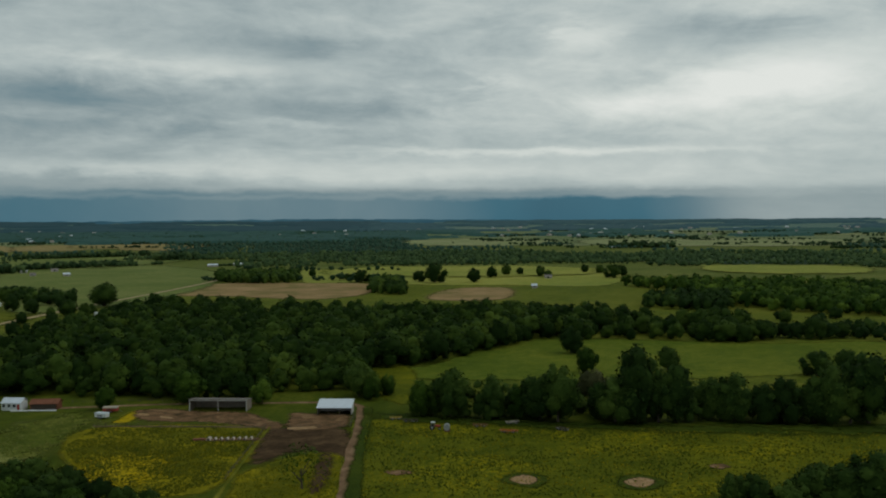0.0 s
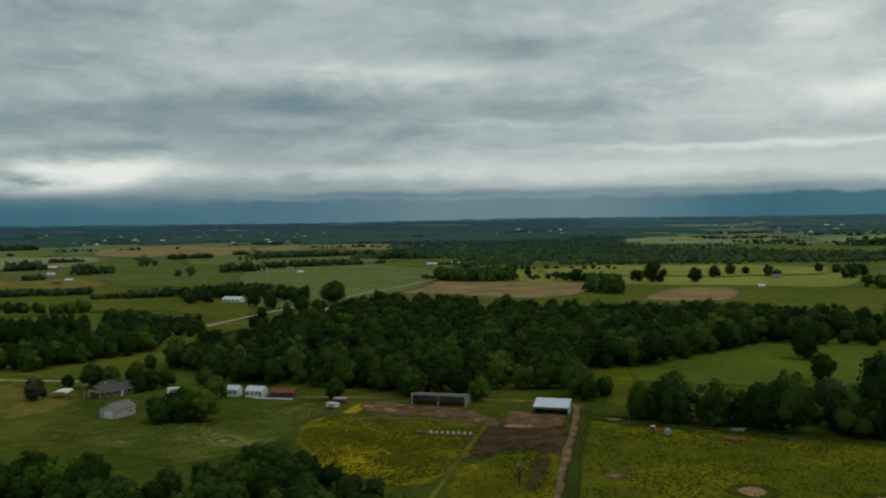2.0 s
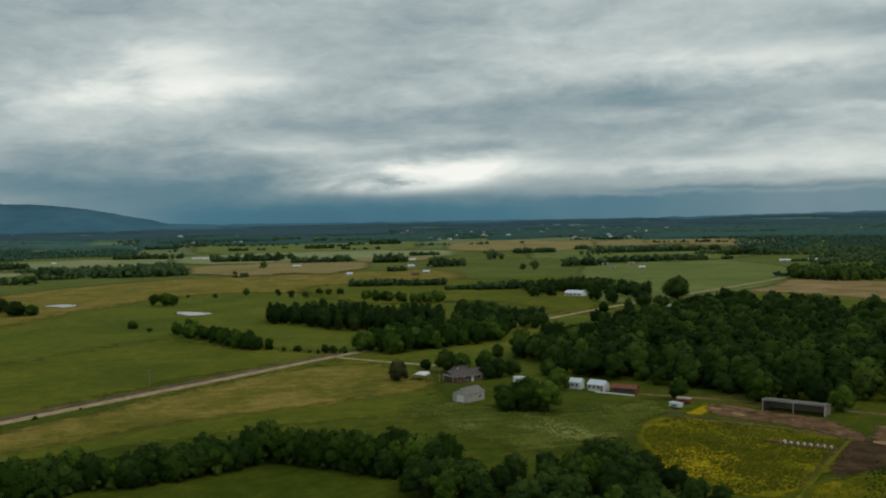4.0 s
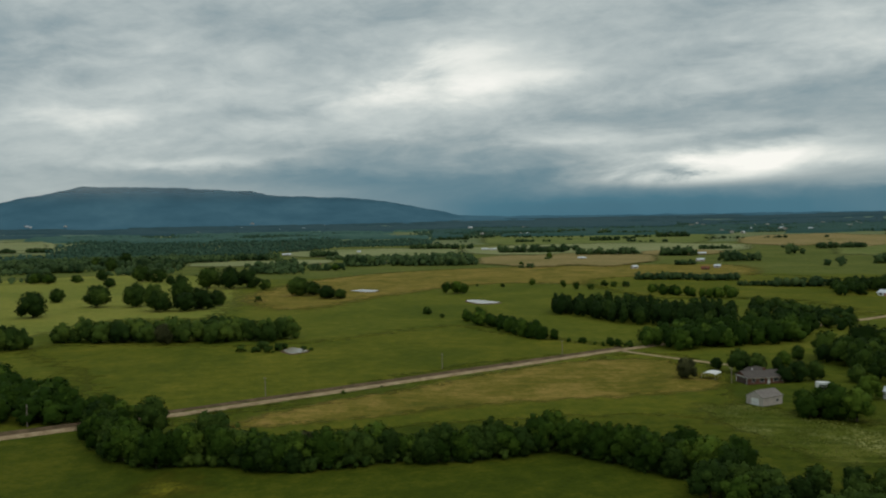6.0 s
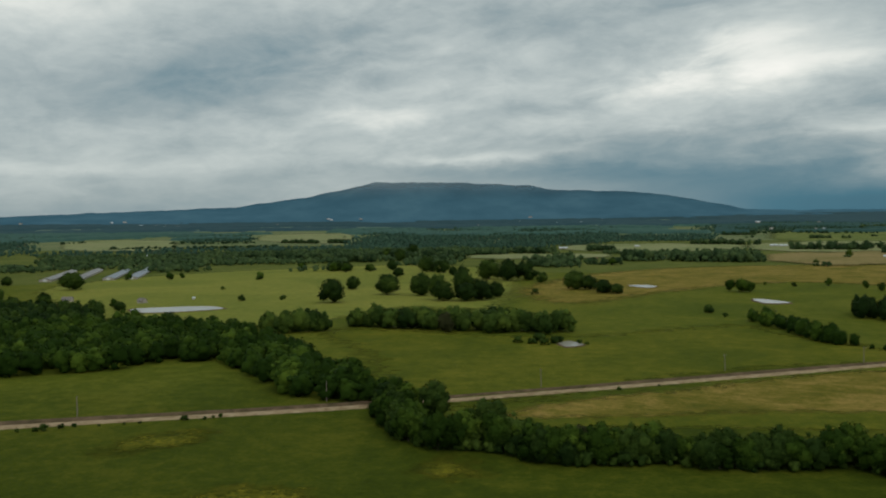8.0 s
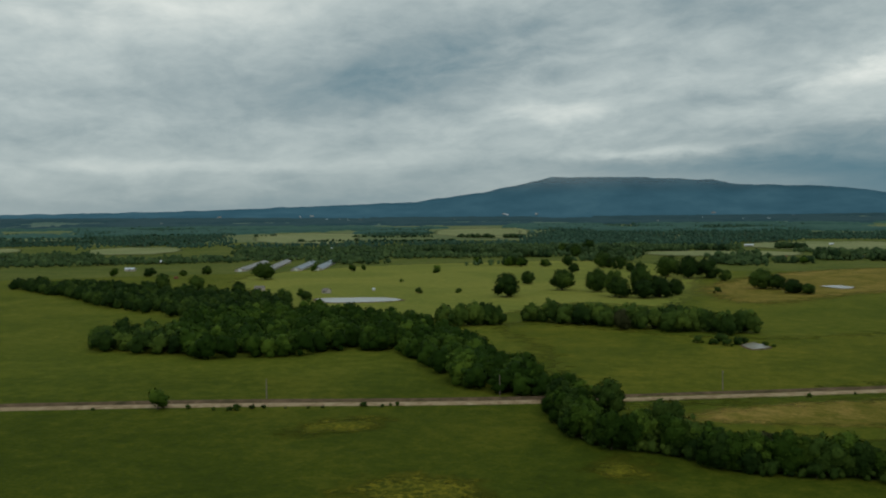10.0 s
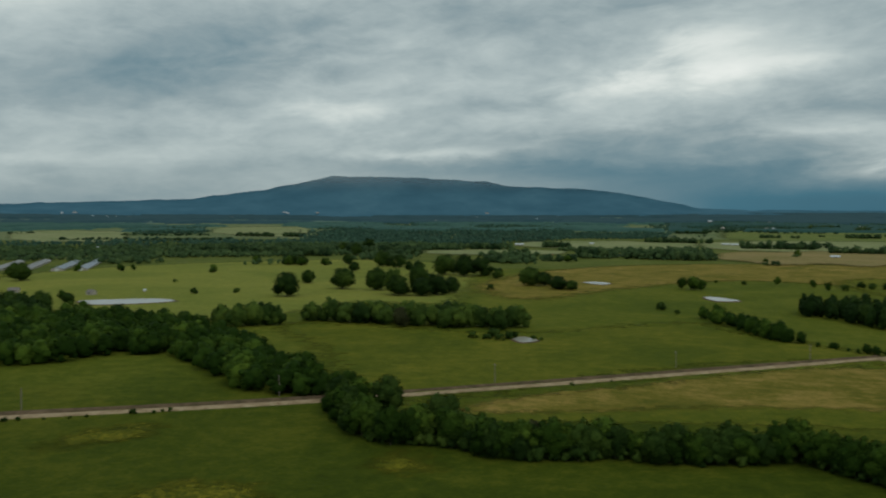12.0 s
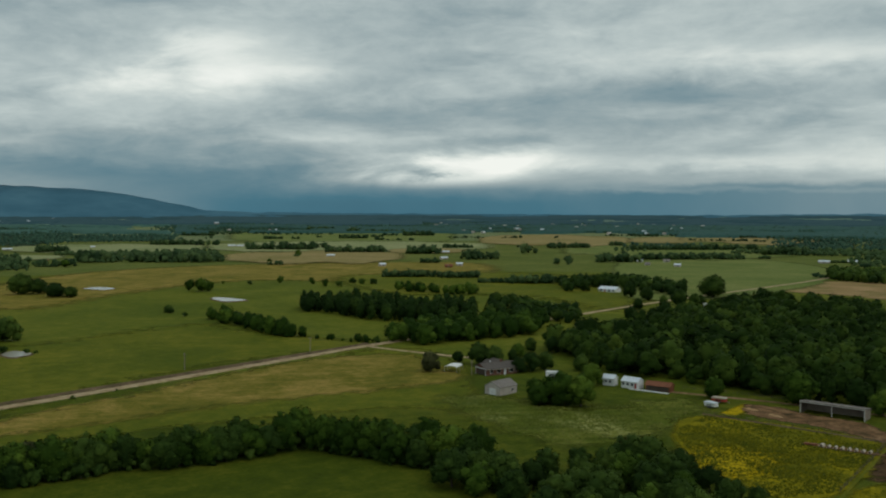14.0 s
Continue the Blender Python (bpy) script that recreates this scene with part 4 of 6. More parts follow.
def sized(points, h0, h1, seed=3, w0=0.9, w1=1.25):
    r = random.Random(seed)
    return [(x, y, r.uniform(h0, h1), r.uniform(w0, w1)) for x, y in points]


def along(pts, gap, depth, seed, jitter=1.0):
    """Points in rows along a line in the plan, set back to its left by up to the depth."""
    r = random.Random(seed)
    line, out = smooth_loop(pts, 12, False), []
    run = 0.0
    for a, b in zip(line, line[1:]):
        d = b - a
        run += d.length
        while run > gap:
            run -= gap
            s = Vector((-d.y, d.x)).normalized()
            p = a + d * r.random() + s * r.uniform(0, depth)
            out.append((p.x + r.uniform(-jitter, jitter), p.y + r.uniform(-jitter, jitter)))
    return out


# the hedgerow close by, tree by tree
HEDGE = [(-49, 279), (-43, 260), (-38, 246), (-30, 232), (-23, 226), (-11, 225), (0, 219), (10, 214), (21, 213), (31, 215), (42, 212), (54, 210), (64, 212), (72, 216), (78, 214), (82, 207), (88, 197), (93, 189), (98, 182), (104, 176)]
for x, y in along(HEDGE, 2.5, 6.5, 11):
    plant(x, y, TREE_RNG.uniform(6.5, 10.5), TREE_RNG.choice(("near", "near", "dark")), "leafy hedgerow tree above rough pasture grass", 1.05, "hedgerow trees")
for x, y in scatter([(94, 173), (109, 205), (112, 188), (112, 163), (128, 163), (139, 149), (135, 132), (135, 107), (116, 113), (99, 134)], 6.0, 12):
    plant(x, y, TREE_RNG.uniform(6.0, 9.5), TREE_RNG.choice(("near", "dark", "dark")), "tall leafy hedgerow tree in a thick belt", 1.1, "hedgerow trees")
for x, y in along(HEDGE, 3.0, 2.0, 13):
    plant(x, y, TREE_RNG.uniform(2.2, 4.5), "bush", "low leafy bush at the hedgerow's foot", 1.0, "hedgerow bushes")
# trees at the creek crossing beside the road
for x, y, h, w in ((-42, 283, 9.8, 1.2), (-47, 288, 8.5, 1.1), (-37, 275, 9.0, 1.1), (-27, 261, 12.9, 1.0), (-36, 262, 9.5, 1.1), (-10, 244, 10.8, 1.2), (-17, 238, 9.0, 1.1), (1, 229, 8.4, 1.2), (-31, 246, 9.4, 1.0)):
    plant(x, y, h, "dark" if h > 10.5 else "near", "leafy creek-side tree near the road", w, "creek trees")
CREEK = [(-218, 334), (-200, 329), (-185, 339), (-170, 347), (-164, 360), (-149, 370), (-134, 372), (-122, 355), (-102, 330), (-82, 298), (-66, 287), (-51, 286), (-51, 293), (-68, 329), (-104, 381), (-134, 424), (-157, 455), (-180, 466), (-209, 484), (-239, 486), (-266, 469), (-279, 441), (-267, 397), (-233, 356)]
woodland("creek_belt", "thick belt of green trees along a creek", sized(scatter(CREEK, 6.2, 15), 7, 13, 3, 1.0, 1.35), LEAF)
woodland("creek_copse", "cluster of dark trees at the belt's end", sized(scatter([(-275, 341), (-258, 339), (-241, 334), (-225, 340), (-245, 371), (-278, 390), (-293, 380), (-296, 368)], 7.0, 36), 6.5, 12, 3, 1.0, 1.3), LEAF2, seed=22)
woodland("creek_wood", "leafy wood along the creek beyond the pasture", sized(scatter([(-404, 514), (-366, 497), (-310, 467), (-280, 468), (-253, 500), (-277, 548), (-320, 563), (-380, 587), (-450, 618), (-540, 665), (-600, 640), (-448, 551)], 7.5, 35), 7, 12.5, 3, 1.0, 1.3), LEAF2, seed=21)
woodland("tree_row_mid", "row of dark green trees across the pasture", sized(along([(-101, 490), (-67, 484), (-35, 475), (-5, 462), (20, 456)], 3.0, 16, 16) + along([(-153, 474), (-126, 461), (-106, 469)], 3.4, 12, 17) + [(-68, 492), (-36, 482)], 8.5, 14.5, 3, 0.9, 1.2), LEAF2, seed=2)
woodland("broadleaf_wood", "dense broadleaf wood behind the farm yards", sized(scatter([(217, 275), (221, 257), (230, 240), (237, 209), (240, 192), (256, 169), (269, 158), (288, 155), (322, 153), (378, 136), (435, 127), (449, 70), (460, 22), (497, 24), (504, 79), (529, 153), (487, 232), (475, 265), (480, 309), (480, 353), (482, 402), (466, 412), (366, 377), (295, 350), (237, 326)], 7.2, 18, [[(473, 328), (492, 317), (453, 290), (447, 306)], [(321, 168), (330, 151), (277, 122), (263, 126)]]), 6.5, 15.5, 4, 0.95, 1.4), LEAFWOOD, seed=3)
woodland("tree_belt_meadow", "belt of mixed trees along the meadow", sized(along([(245, 118), (247, 97), (256, 64), (264, 40), (272, 17), (282, -7), (289, -25)], 6.5, 12, 19), 5, 9), LEAF2, seed=4)
woodland("wood_beyond_meadow", "dark wood beyond the meadow", sized(scatter([(830, 164), (785, 100), (633, 31), (608, -49), (847, -68), (865, 9), (856, 84)], 8.5, 20), 9, 14), LEAF, "far", seed=5)
woodland("copse_beyond_meadow", "small dark copse in the fields", sized(scatter([(617, 101), (616, 45), (711, 52), (691, 110)], 7, 21), 8, 12) + sized(scatter([(476, 15), (480, 4), (487, -40), (535, -44), (531, -10)], 9, 22), 6, 11), LEAF2, "far", seed=6)
woodland("pine_grove", "dark pine grove between pastures", sized(scatter([(194, 532), (206, 505), (212, 464), (227, 446), (260, 428), (285, 471), (254, 499), (236, 541), (204, 559)], 5.5, 23), 10, 15, 5, 0.8, 1.05), LEAF2, "pine", seed=7)
woodland("roadside_wood", "leafy wood round the road bend", sized(scatter([(187, 387), (194, 360), (209, 362), (228, 367), (261, 367), (286, 402), (235, 403), (202, 403)], 6.3, 24), 8, 12.5), LEAF, seed=8)
woodland("house_wood", "dark trees sheltering the white house", sized(scatter([(429, 566), (487, 602), (499, 563), (483, 491), (540, 548), (554, 650), (486, 650)], 9, 41), 8, 12) + sized(scatter([(283, 451), (283, 416), (293, 404), (309, 397), (337, 433), (322, 494)], 8, 42), 6, 11), LEAF2, "far", seed=31)
woodland("field_hedge", "straggling hedge with a few trees", sized(along([(126, 526), (137, 464), (139, 423), (153, 412)], 5, 8, 25), 4, 11) + sized(along([(153, 411), (160, 394), (170, 380)], 5, 4, 26), 2, 5), LEAF, seed=9)
woodland("small_tree_rows", "rows of young round trees in pasture", sized(along([(320, 676), (321, 630), (333, 609), (346, 585), (374, 605)], 7, 12, 27), 6, 10), LEAF, seed=10)
woodland("dark_grove", "dark rectangular grove beside a bare field", sized(scatter([(745, 560), (742, 513), (771, 478), (863, 538), (836, 624)], 9, 28), 9.5, 14) + sized(scatter([(671, 344), (669, 311), (775, 361), (766, 387)], 9, 29), 9, 14), LEAF2, "far", seed=11)

# single trees in the pastures
PASTURE_TREES = [
    (-142, 643, 19.3, 1.18), (-151, 770, 13.2, 1.27), (-111, 711, 18.7, 1.28), (-135, 943, 11.1, 1.48), (-82, 701, 19.5, 1.06), (-64, 660, 21.5, 0.84), (-60, 654, 16.0, 1.28), (-47, 689, 25.8, 0.8), (-42, 652, 14.9, 1.52), (-31, 660, 17.2, 1.46), (-21, 681, 13.3, 1.06),
    (-112, 1027, 20.8, 1.12), (-92, 1008, 17.1, 0.98), (-77, 964, 10.7, 0.94), (-34, 892, 21.7, 1.46), (-14, 864, 23.8, 1.13), (2, 878, 19.9, 1.22), (19, 839, 11.4, 0.91), (44, 754, 17.2, 1.22), (56, 750, 13.4, 1.45), (65, 716, 11.7, 1.49),
]
PASTURE_TREES_MORE = [
    (75, 707, 9.2, 1.5), (-287, 1120, 10.5, 1.52), (-229, 1066, 12.7, 1.3), (-215, 1062, 12.0, 1.3), (-183, 1048, 10.3, 0.92), (-160, 1066, 14.0, 1.06), (-185, 1315, 20.6, 0.87), (-220, 1422, 18.6, 1.2), (-189, 1508, 22.1, 0.97),
    (-420, 783, 18.4, 1.33), (-435, 634, 17.0, 0.95), (-417, 657, 13.1, 1.23), (-522, 844, 10.3, 1.33), (-350, 612, 12.8, 1.14), (-565, 801, 10.2, 1.4), (-283, 555, 12.1, 1.06), (-281, 587, 7.6, 1.7), (-355, 580, 12.4, 1.14), (-164, 481, 7.3, 1.21), (-535, 818, 7.6, 1.4),
]
for x, y, h, w in PASTURE_TREES + PASTURE_TREES_MORE:
    plant(x, y, h, "mid", "", w)
SINGLES = {
    "far": [(175, 715, 11.9), (167, 724, 10.6), (10, 708, 5.5), (118, 570, 5.3), (121, 537, 3.2), (-280, 910, 6.4), (-273, 776, 3.7), (-294, 607, 7.9), (-429, 920, 9.2), (-383, 921, 9.1), (-378, 942, 7.2), (-218, 661, 5.4), (-188, 669, 4.1), (116, 1141, 10.4), (-166, 239, 7.3), (-427, 673, 10.4), (-607, 798, 10.4)],
}
MORE = {
    "mid": [(507, 482, 17.3), (799, 420, 12.9), (818, 447, 7.9), (868, 520, 8.5), (814, 344, 20.1), (825, 367, 11.7), (834, 309, 15), (909, 317, 12.5), (954, 315, 13), (969, 303, 9.2), (945, 272, 12.7), (928, 258, 8.7), (1036, 243, 10.3), (1030, 223, 10.2), (949, 191, 15.1), (972, 186, 12.8), (676, 328, 11.7), (668, 316, 9.6), (361, 49, 9.1), (484, -7, 12), (493, -20, 9), (483, 8, 8.2), (471, 17, 10.4), (481, 1, 7.5), (554, 8, 8.6), (587, -20, 7.6), (380, -18, 9), (368, -7, 9.7), (572, 12, 5.6)],
    "far": [(173, 719, 10.6), (180, 716, 9.6), (116, 561, 4.5), (371, 1147, 6.2), (363, 1086, 5.9), (471, 1312, 12.6), (261, 774, 7.4), (280, 745, 7.2), (282, 716, 8), (293, 712, 6), (319, 743, 6.3), (322, 728, 6.2), (332, 724, 6.2), (231, 771, 4.2), (213, 793, 3.2), (-284, 925, 8.8), (-186, 1048, 9.7), (-280, 1088, 10.2), (-229, 1045, 13.9), (-212, 1038, 12.4), (-189, 679, 3.7), (175, 379, 3.8), (184, 378, 8.2)],
}
for table in (SINGLES, MORE):
    for kind, rows in table.items():
        for x, y, h in rows:
            small = h < 6.5
            plant(x, y, h * (1.08 if kind == "mid" else 1), "bush" if small else kind, "small round green bush in open pasture" if small else "", 1.12 if kind == "mid" else 1.08)
YARD_TREES = [(186, 303, 9.8), (189, 296, 9.2), (170, 226, 10.8), (168, 231, 8.6), (173, 220, 10.2), (167, 236, 7.2), (164, 229, 7.4), (199, 247, 8.3), (237, 189, 11.2), (245, 165, 8.6), (220, 209, 8), (256, 242, 6.9), (207, 306, 7.3), (321, 413, 6.8), (305, 411, 8), (336, 488, 8.5), (341, 512, 8), (331, 517, 8.8), (321, 507, 7), (319, 430, 7.7), (500, 477, 17.1), (513, 524, 10.5), (452, 570, 11.8), (490, 598, 12), (494, 571, 12.7), (470, 605, 12.4), (280, 148, 12.5), (270, 137, 8.8), (297, 161, 8.9)]
for x, y, h in YARD_TREES:
    far = math.hypot(x, y) > 420
    if 180 < x < 192 and 290 < y < 310:
        plant(x, y, h, "dark", "dense dark green tree behind the farmhouse", 1.25, "farmyard trees")
        continue
    plant(x, y, h, "mid" if far else "near", "leafy green shade tree beside the farm buildings", 1.15, "farmyard trees")
for x, y, h, w in ((161, 299, 8.5, 1.0), (282, 62, 12.5, 1.1), (279, 56, 10.5, 1.1), (-42, 469, 11.5, 0.9), (14, 220, 9.0, 0.9)):
    plant(x, y, h, "olive", "thin greyish olive tree among greener ones", w, "olive trees")
BELT_TREES = [(263, 44, 24.4), (254, 66, 18.3), (392, 97, 13.2), (343, 78, 10.6), (247, 108, 11.8), (250, 99, 15.3), (253, 87, 13.5), (255, 78, 11.3), (262, 55, 12.4), (267, 33, 18.9), (275, 25, 13.1), (275, 17, 14.9), (277, 3, 14.7), (276, 9, 12.1), (281, -5, 13.8), (282, -10, 17.9), (286, -20, 22.4), (268, 141, 13.2), (264, 134, 8.2), (273, 132, 8), (250, 105, 10.8), (255, 72, 14.8), (260, 50, 14.1), (265, 38, 17), (283, -2, 11.2), (284, -15, 15), (274, 21, 13.1)]
for x, y, h in BELT_TREES:
    plant(x, y, h, "dark" if h > 12 else "near", "large dark green tree standing along the pasture edge", 0.78 if h > 16 else 0.95, "pasture edge trees")
for x, y, h in [(190, 280, 6.7), (196, 281, 8.1), (203, 281, 7.7), (214, 272, 7.3), (203, 304, 5.7), (235, 286, 8.7), (182, 313, 5.2), (224, 321, 7.2), (231, 314, 8.2)]:
    plant(x, y, h, "mid", "leafy green tree close to the farmhouse", 1.0, "farmyard trees")
for x, y, h in [(448, 510, 13.2), (441, 484, 11.1), (418, 443, 8.7), (438, 448, 12.2), (437, 433, 10.4), (359, 389, 8.3), (347, 395, 8.9), (433, 403, 8.5), (445, 407, 9.4), (438, 387, 9.9), (455, 444, 7.4), (368, 381, 6.9), (391, 437, 8.4)]:
    plant(x, y, h, "mid", "leafy roadside tree before the wood", 1.0, "roadside trees")
NEAR_TREES = [(142, 155, 9.2), (142, 145, 8.0), (143, 137, 6.0), (146, 132, 3.8), (140, 159, 8.6), (190, 11, 7.8), (190, 7, 8.3), (195, -5, 10.1), (195, -11, 11.1), (197, -16, 13.4), (190, 0, 7.5), (143, 124, 5.0)]
for x, y, h in NEAR_TREES:
    plant(x, y, h, "dark", "dark leafy tree close below the flight path", 1.15, "near trees")


wrng = random.Random(77)


def in_meadow(deg, r):
    deg, r = deg + 1.5 * noise.noise((r * 0.008, 2, 0)), r + 0.03 * r * noise.noise((deg * 0.9, 5, 0))
    return any(a0 < deg < a1 and abs(r - (r0 + r1) / 2) < (r1 - r0) / 2 * (1 - abs(2 * (deg - a0) / (a1 - a0) - 1) ** 3 * 0.8) for a0, a1, r0, r1 in MEADOWS)


def canopy(name, label, az0, az1, r0, r1, across, along_, height, mat, cover, seed):
    """The closed top of a far wood: one uneven sheet of crowns that drops to the ground at its ragged edge."""
    nr = max(4, int((r1 - r0) / along_))
    na = max(6, int(radians(az1 - az0) * (r0 + r1) / 2 / across))
    v, f, up = [], [], []
    for i in range(na + 1):
        for k in range(nr + 1):
            a = radians(az0 + (az1 - az0) * i / na)
            r = r0 + (r1 - r0) * k / nr
            x, y = r * math.sin(a), r * math.cos(a)
            s_ = min(i, na - i) * across / 60, min(k, nr - k) * along_ / 50
            m_ = cover + 0.75 * noise.noise((x * 0.006, y * 0.006, seed)) + 0.3 * noise.noise((x * 0.025, y * 0.025, seed))
            m_ += min(1, max(0, (r - 1500) / 500)) * 1.7 * noise.noise((math.degrees(a) * 0.16, r * 0.0026, seed + 3))
            m_ = min(m_, *(q + 0.35 * noise.noise((x * 0.02, y * 0.02, seed + 5)) for q in s_))
            top_ = height * (1 + 0.25 * noise.noise((x * 0.02, y * 0.02, 1)) + 0.30 * noise.noise((x * 0.085, y * 0.085, 2)) + 0.12 * (wrng.random() - 0.5))
            if i in (0, na) or k in (0, nr) or in_meadow(math.degrees(a), r):
                m_ = -1
            up.append(m_ > 0)
            v.append((x, y, rise(r) + (top_ if m_ > 0 else -1.5)))
    w_ = nr + 1
    for i in range(na):
        for k in range(nr):
            q = i * w_ + k
            if up[q] or up[q + 1] or up[q + w_] or up[q + w_ + 1]:
                f += [(q, q + w_, q + w_ + 1), (q, q + w_ + 1, q + 1)]
    return tagged(new(name, mesh_arrays(name, v, f, [mat], smooth=True)), label, "woodland", kind="stuff")


woods_near, woods_far, woods_front = [], [], []
for a0, a1, r0, r1 in WOODS_EAST + WOODS_NORTH_FAR + WOODS_MID + WOODS_WEST + WOODS_WEST_END:
    r = r0
    while r <= r1:
        a = a0 + wrng.uniform(-0.4, 0.4)
        last = a1 + wrng.uniform(-0.4, 0.4)
        while a < last:
            jr = r + wrng.uniform(-11, 11)
            x, y = jr * math.sin(radians(a)), jr * math.cos(radians(a))
            gap = noise.noise((x * 0.012, y * 0.012, 8)) < -0.42
            if not gap and not in_meadow(a, jr):
                stand_ = 0.5 + 0.5 * noise.noise((x * 0.02, y * 0.02, 3))
                (woods_front if r < 1750 else woods_far).append((x, y, (5.0 + 5.5 * stand_) * wrng.uniform(0.75, 1.5), wrng.uniform(0.8, 1.5)))
            a += math.degrees((9.5 if r < 1750 else 12) / r) * wrng.uniform(0.6, 1.4)
        r += 15 if r < r0 + 30 else 32 if r < 1750 else 46
# far canopies wear the leaf colours that have haze painted in
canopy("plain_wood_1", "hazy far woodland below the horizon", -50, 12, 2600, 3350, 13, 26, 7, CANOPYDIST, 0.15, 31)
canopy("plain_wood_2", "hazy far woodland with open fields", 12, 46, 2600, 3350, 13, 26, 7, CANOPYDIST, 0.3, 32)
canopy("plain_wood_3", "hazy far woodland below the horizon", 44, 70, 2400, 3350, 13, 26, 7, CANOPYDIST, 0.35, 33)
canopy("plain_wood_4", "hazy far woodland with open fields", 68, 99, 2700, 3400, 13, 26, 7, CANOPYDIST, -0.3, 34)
canopy("horizon_wood_1", "haze-tinted woodland close to the horizon", -50, 28, 3300, 4700, 18, 42, 8, LEAFHAZE, 0.35, 35)
canopy("horizon_wood_2", "haze-tinted woodland close to the horizon", 26, 63, 3300, 4700, 18, 42, 8, LEAFHAZE, 0.25, 36)
canopy("horizon_wood_3", "haze-tinted woodland with pale clearings", 61, 99, 3300, 4700, 18, 42, 8, LEAFHAZE, 0.0, 37)
for a0, a1, r0, r1, n in ((12, 52, 2050, 3000, 34), (68, 97, 1950, 3300, 80), (-50, -20, 1900, 2900, 30), (52, 68, 900, 1200, 4)):
    for _ in range(n):
        a, r, turn = radians(wrng.uniform(a0, a1)), r0 * (r1 / r0) ** wrng.random(), wrng.gauss(0, 0.35)
        steps = int(wrng.uniform(5, 34)) if wrng.random() < 0.75 else wrng.choice((1, 2, 3))
        for k in range(steps):
            if wrng.random() < 0.8:
                u = k * 7.0
                x = r * math.sin(a) + u * math.cos(a + turn) + wrng.uniform(-5, 5)
                y = r * math.cos(a) - u * math.sin(a + turn) + wrng.uniform(-5, 5)
                woods_near.append((x, y, wrng.uniform(4, 10.5), wrng.uniform(1.1, 2.0)))
# belts and clumps of trees across the plain: ends of each line, and the height of its trees
BELTS_NORTH = [
    (423, 693, 501, 653, 5.8), (441, 668, 478, 649, 9.9), (875, 980, 1017, 909, 12.1), (770, 942, 819, 917, 16.6), (1021, 1405, 1094, 1364, 13.5), (679, 922, 701, 909, 20.4), (853, 1248, 876, 1235, 20.6),
    (645, 1096, 693, 1073, 17.3), (427, 765, 460, 748, 9.1), (836, 1498, 888, 1475, 11.1), (1099, 1262, 1315, 1139, 14.3), (1161, 1000, 1231, 962, 18.0), (1199, 1430, 1225, 1415, 12.1), (1029, 791, 1082, 764, 5.1), (1052, 911, 1066, 903, 7.2),
]
BELTS_MIDDLE = [
    (109, 1161, 124, 1153, 11.3), (56, 1123, 72, 1113, 14.5), (54, 1348, 72, 1338, 19.6), (148, 1257, 185, 1240, 20.4), (206, 1227, 300, 1180, 17.1), (305, 1194, 323, 1186, 13.5), (118, 1633, 167, 1611, 14.7), (352, 1878, 453, 1838, 14.8),
    (457, 1821, 476, 1813, 14.6), (470, 1591, 582, 1537, 18.3), (558, 1418, 650, 1374, 16.7), (610, 1610, 629, 1599, 15.6), (664, 1314, 714, 1287, 18.0), (539, 2419, 620, 2390, 11.2), (666, 2108, 710, 2091, 11.4), (733, 2083, 750, 2077, 11.4),
]
BELTS_PLAIN = [
    (854, 2072, 918, 2041, 13.0), (1006, 2718, 1087, 2687, 15), (1030, 2444, 1065, 2429, 22), (1080, 2422, 1190, 2374, 14), (1092, 2178, 1170, 2140, 18), (545, 1038, 570, 1028, 9.1), (378, 805, 433, 776, 9.2), (455, 1286, 464, 1280, 11.0), (343, 1077, 350, 1074, 7.3),
    (356, 1072, 361, 1068, 7.3), (-230, 1417, -165, 1384, 18.6), (-154, 1379, -90, 1346, 20.1), (-104, 1549, -30, 1511, 9.9), (-17, 1574, 42, 1540, 15.1), (5, 1132, 44, 1114, 12.4),
]
BELTS_WEST = [
    (122, 1684, 164, 1662, 11.9), (-616, 2201, -510, 2160, 12.6), (-489, 2180, -432, 2159, 13.8), (-245, 1075, -212, 1060, 12.0), (-188, 1062, -180, 1057, 9.7), (84, 1166, 109, 1154, 3.8), (1944, 401, 1967, 262, 18.0), (1985, -50, 1992, -98, 9.0), (1204, 497, 1211, 473, 16.8),
    (50, 1357, 67, 1347, 15.5), (145, 1268, 184, 1248, 15.4), (-465, 1400, -215, 1280, 18.0),
]
belt_trees = []
for x0, y0, x1, y1, h in BELTS_NORTH + BELTS_MIDDLE + BELTS_PLAIN + BELTS_WEST:
    a, b = Vector((x0, y0)), Vector((x1, y1))
    back_ = (a + b).normalized()
    n = max(2, int((b - a).length / (0.42 * h)))
    for k in range(n):
        for row in range(2 if n > 3 else 1):
            p = a.lerp(b, (k + wrng.random()) / n) + back_ * (row * 0.7 * h + wrng.uniform(0, 0.5 * h))
            belt_trees.append((p.x, p.y, h * wrng.uniform(0.5, 1.05), wrng.uniform(0.95, 1.25)))
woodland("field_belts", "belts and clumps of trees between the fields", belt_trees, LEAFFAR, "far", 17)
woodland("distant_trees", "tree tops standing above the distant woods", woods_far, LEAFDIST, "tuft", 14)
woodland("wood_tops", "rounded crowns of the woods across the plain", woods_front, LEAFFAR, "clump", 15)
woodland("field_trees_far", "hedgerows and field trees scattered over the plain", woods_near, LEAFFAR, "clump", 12)


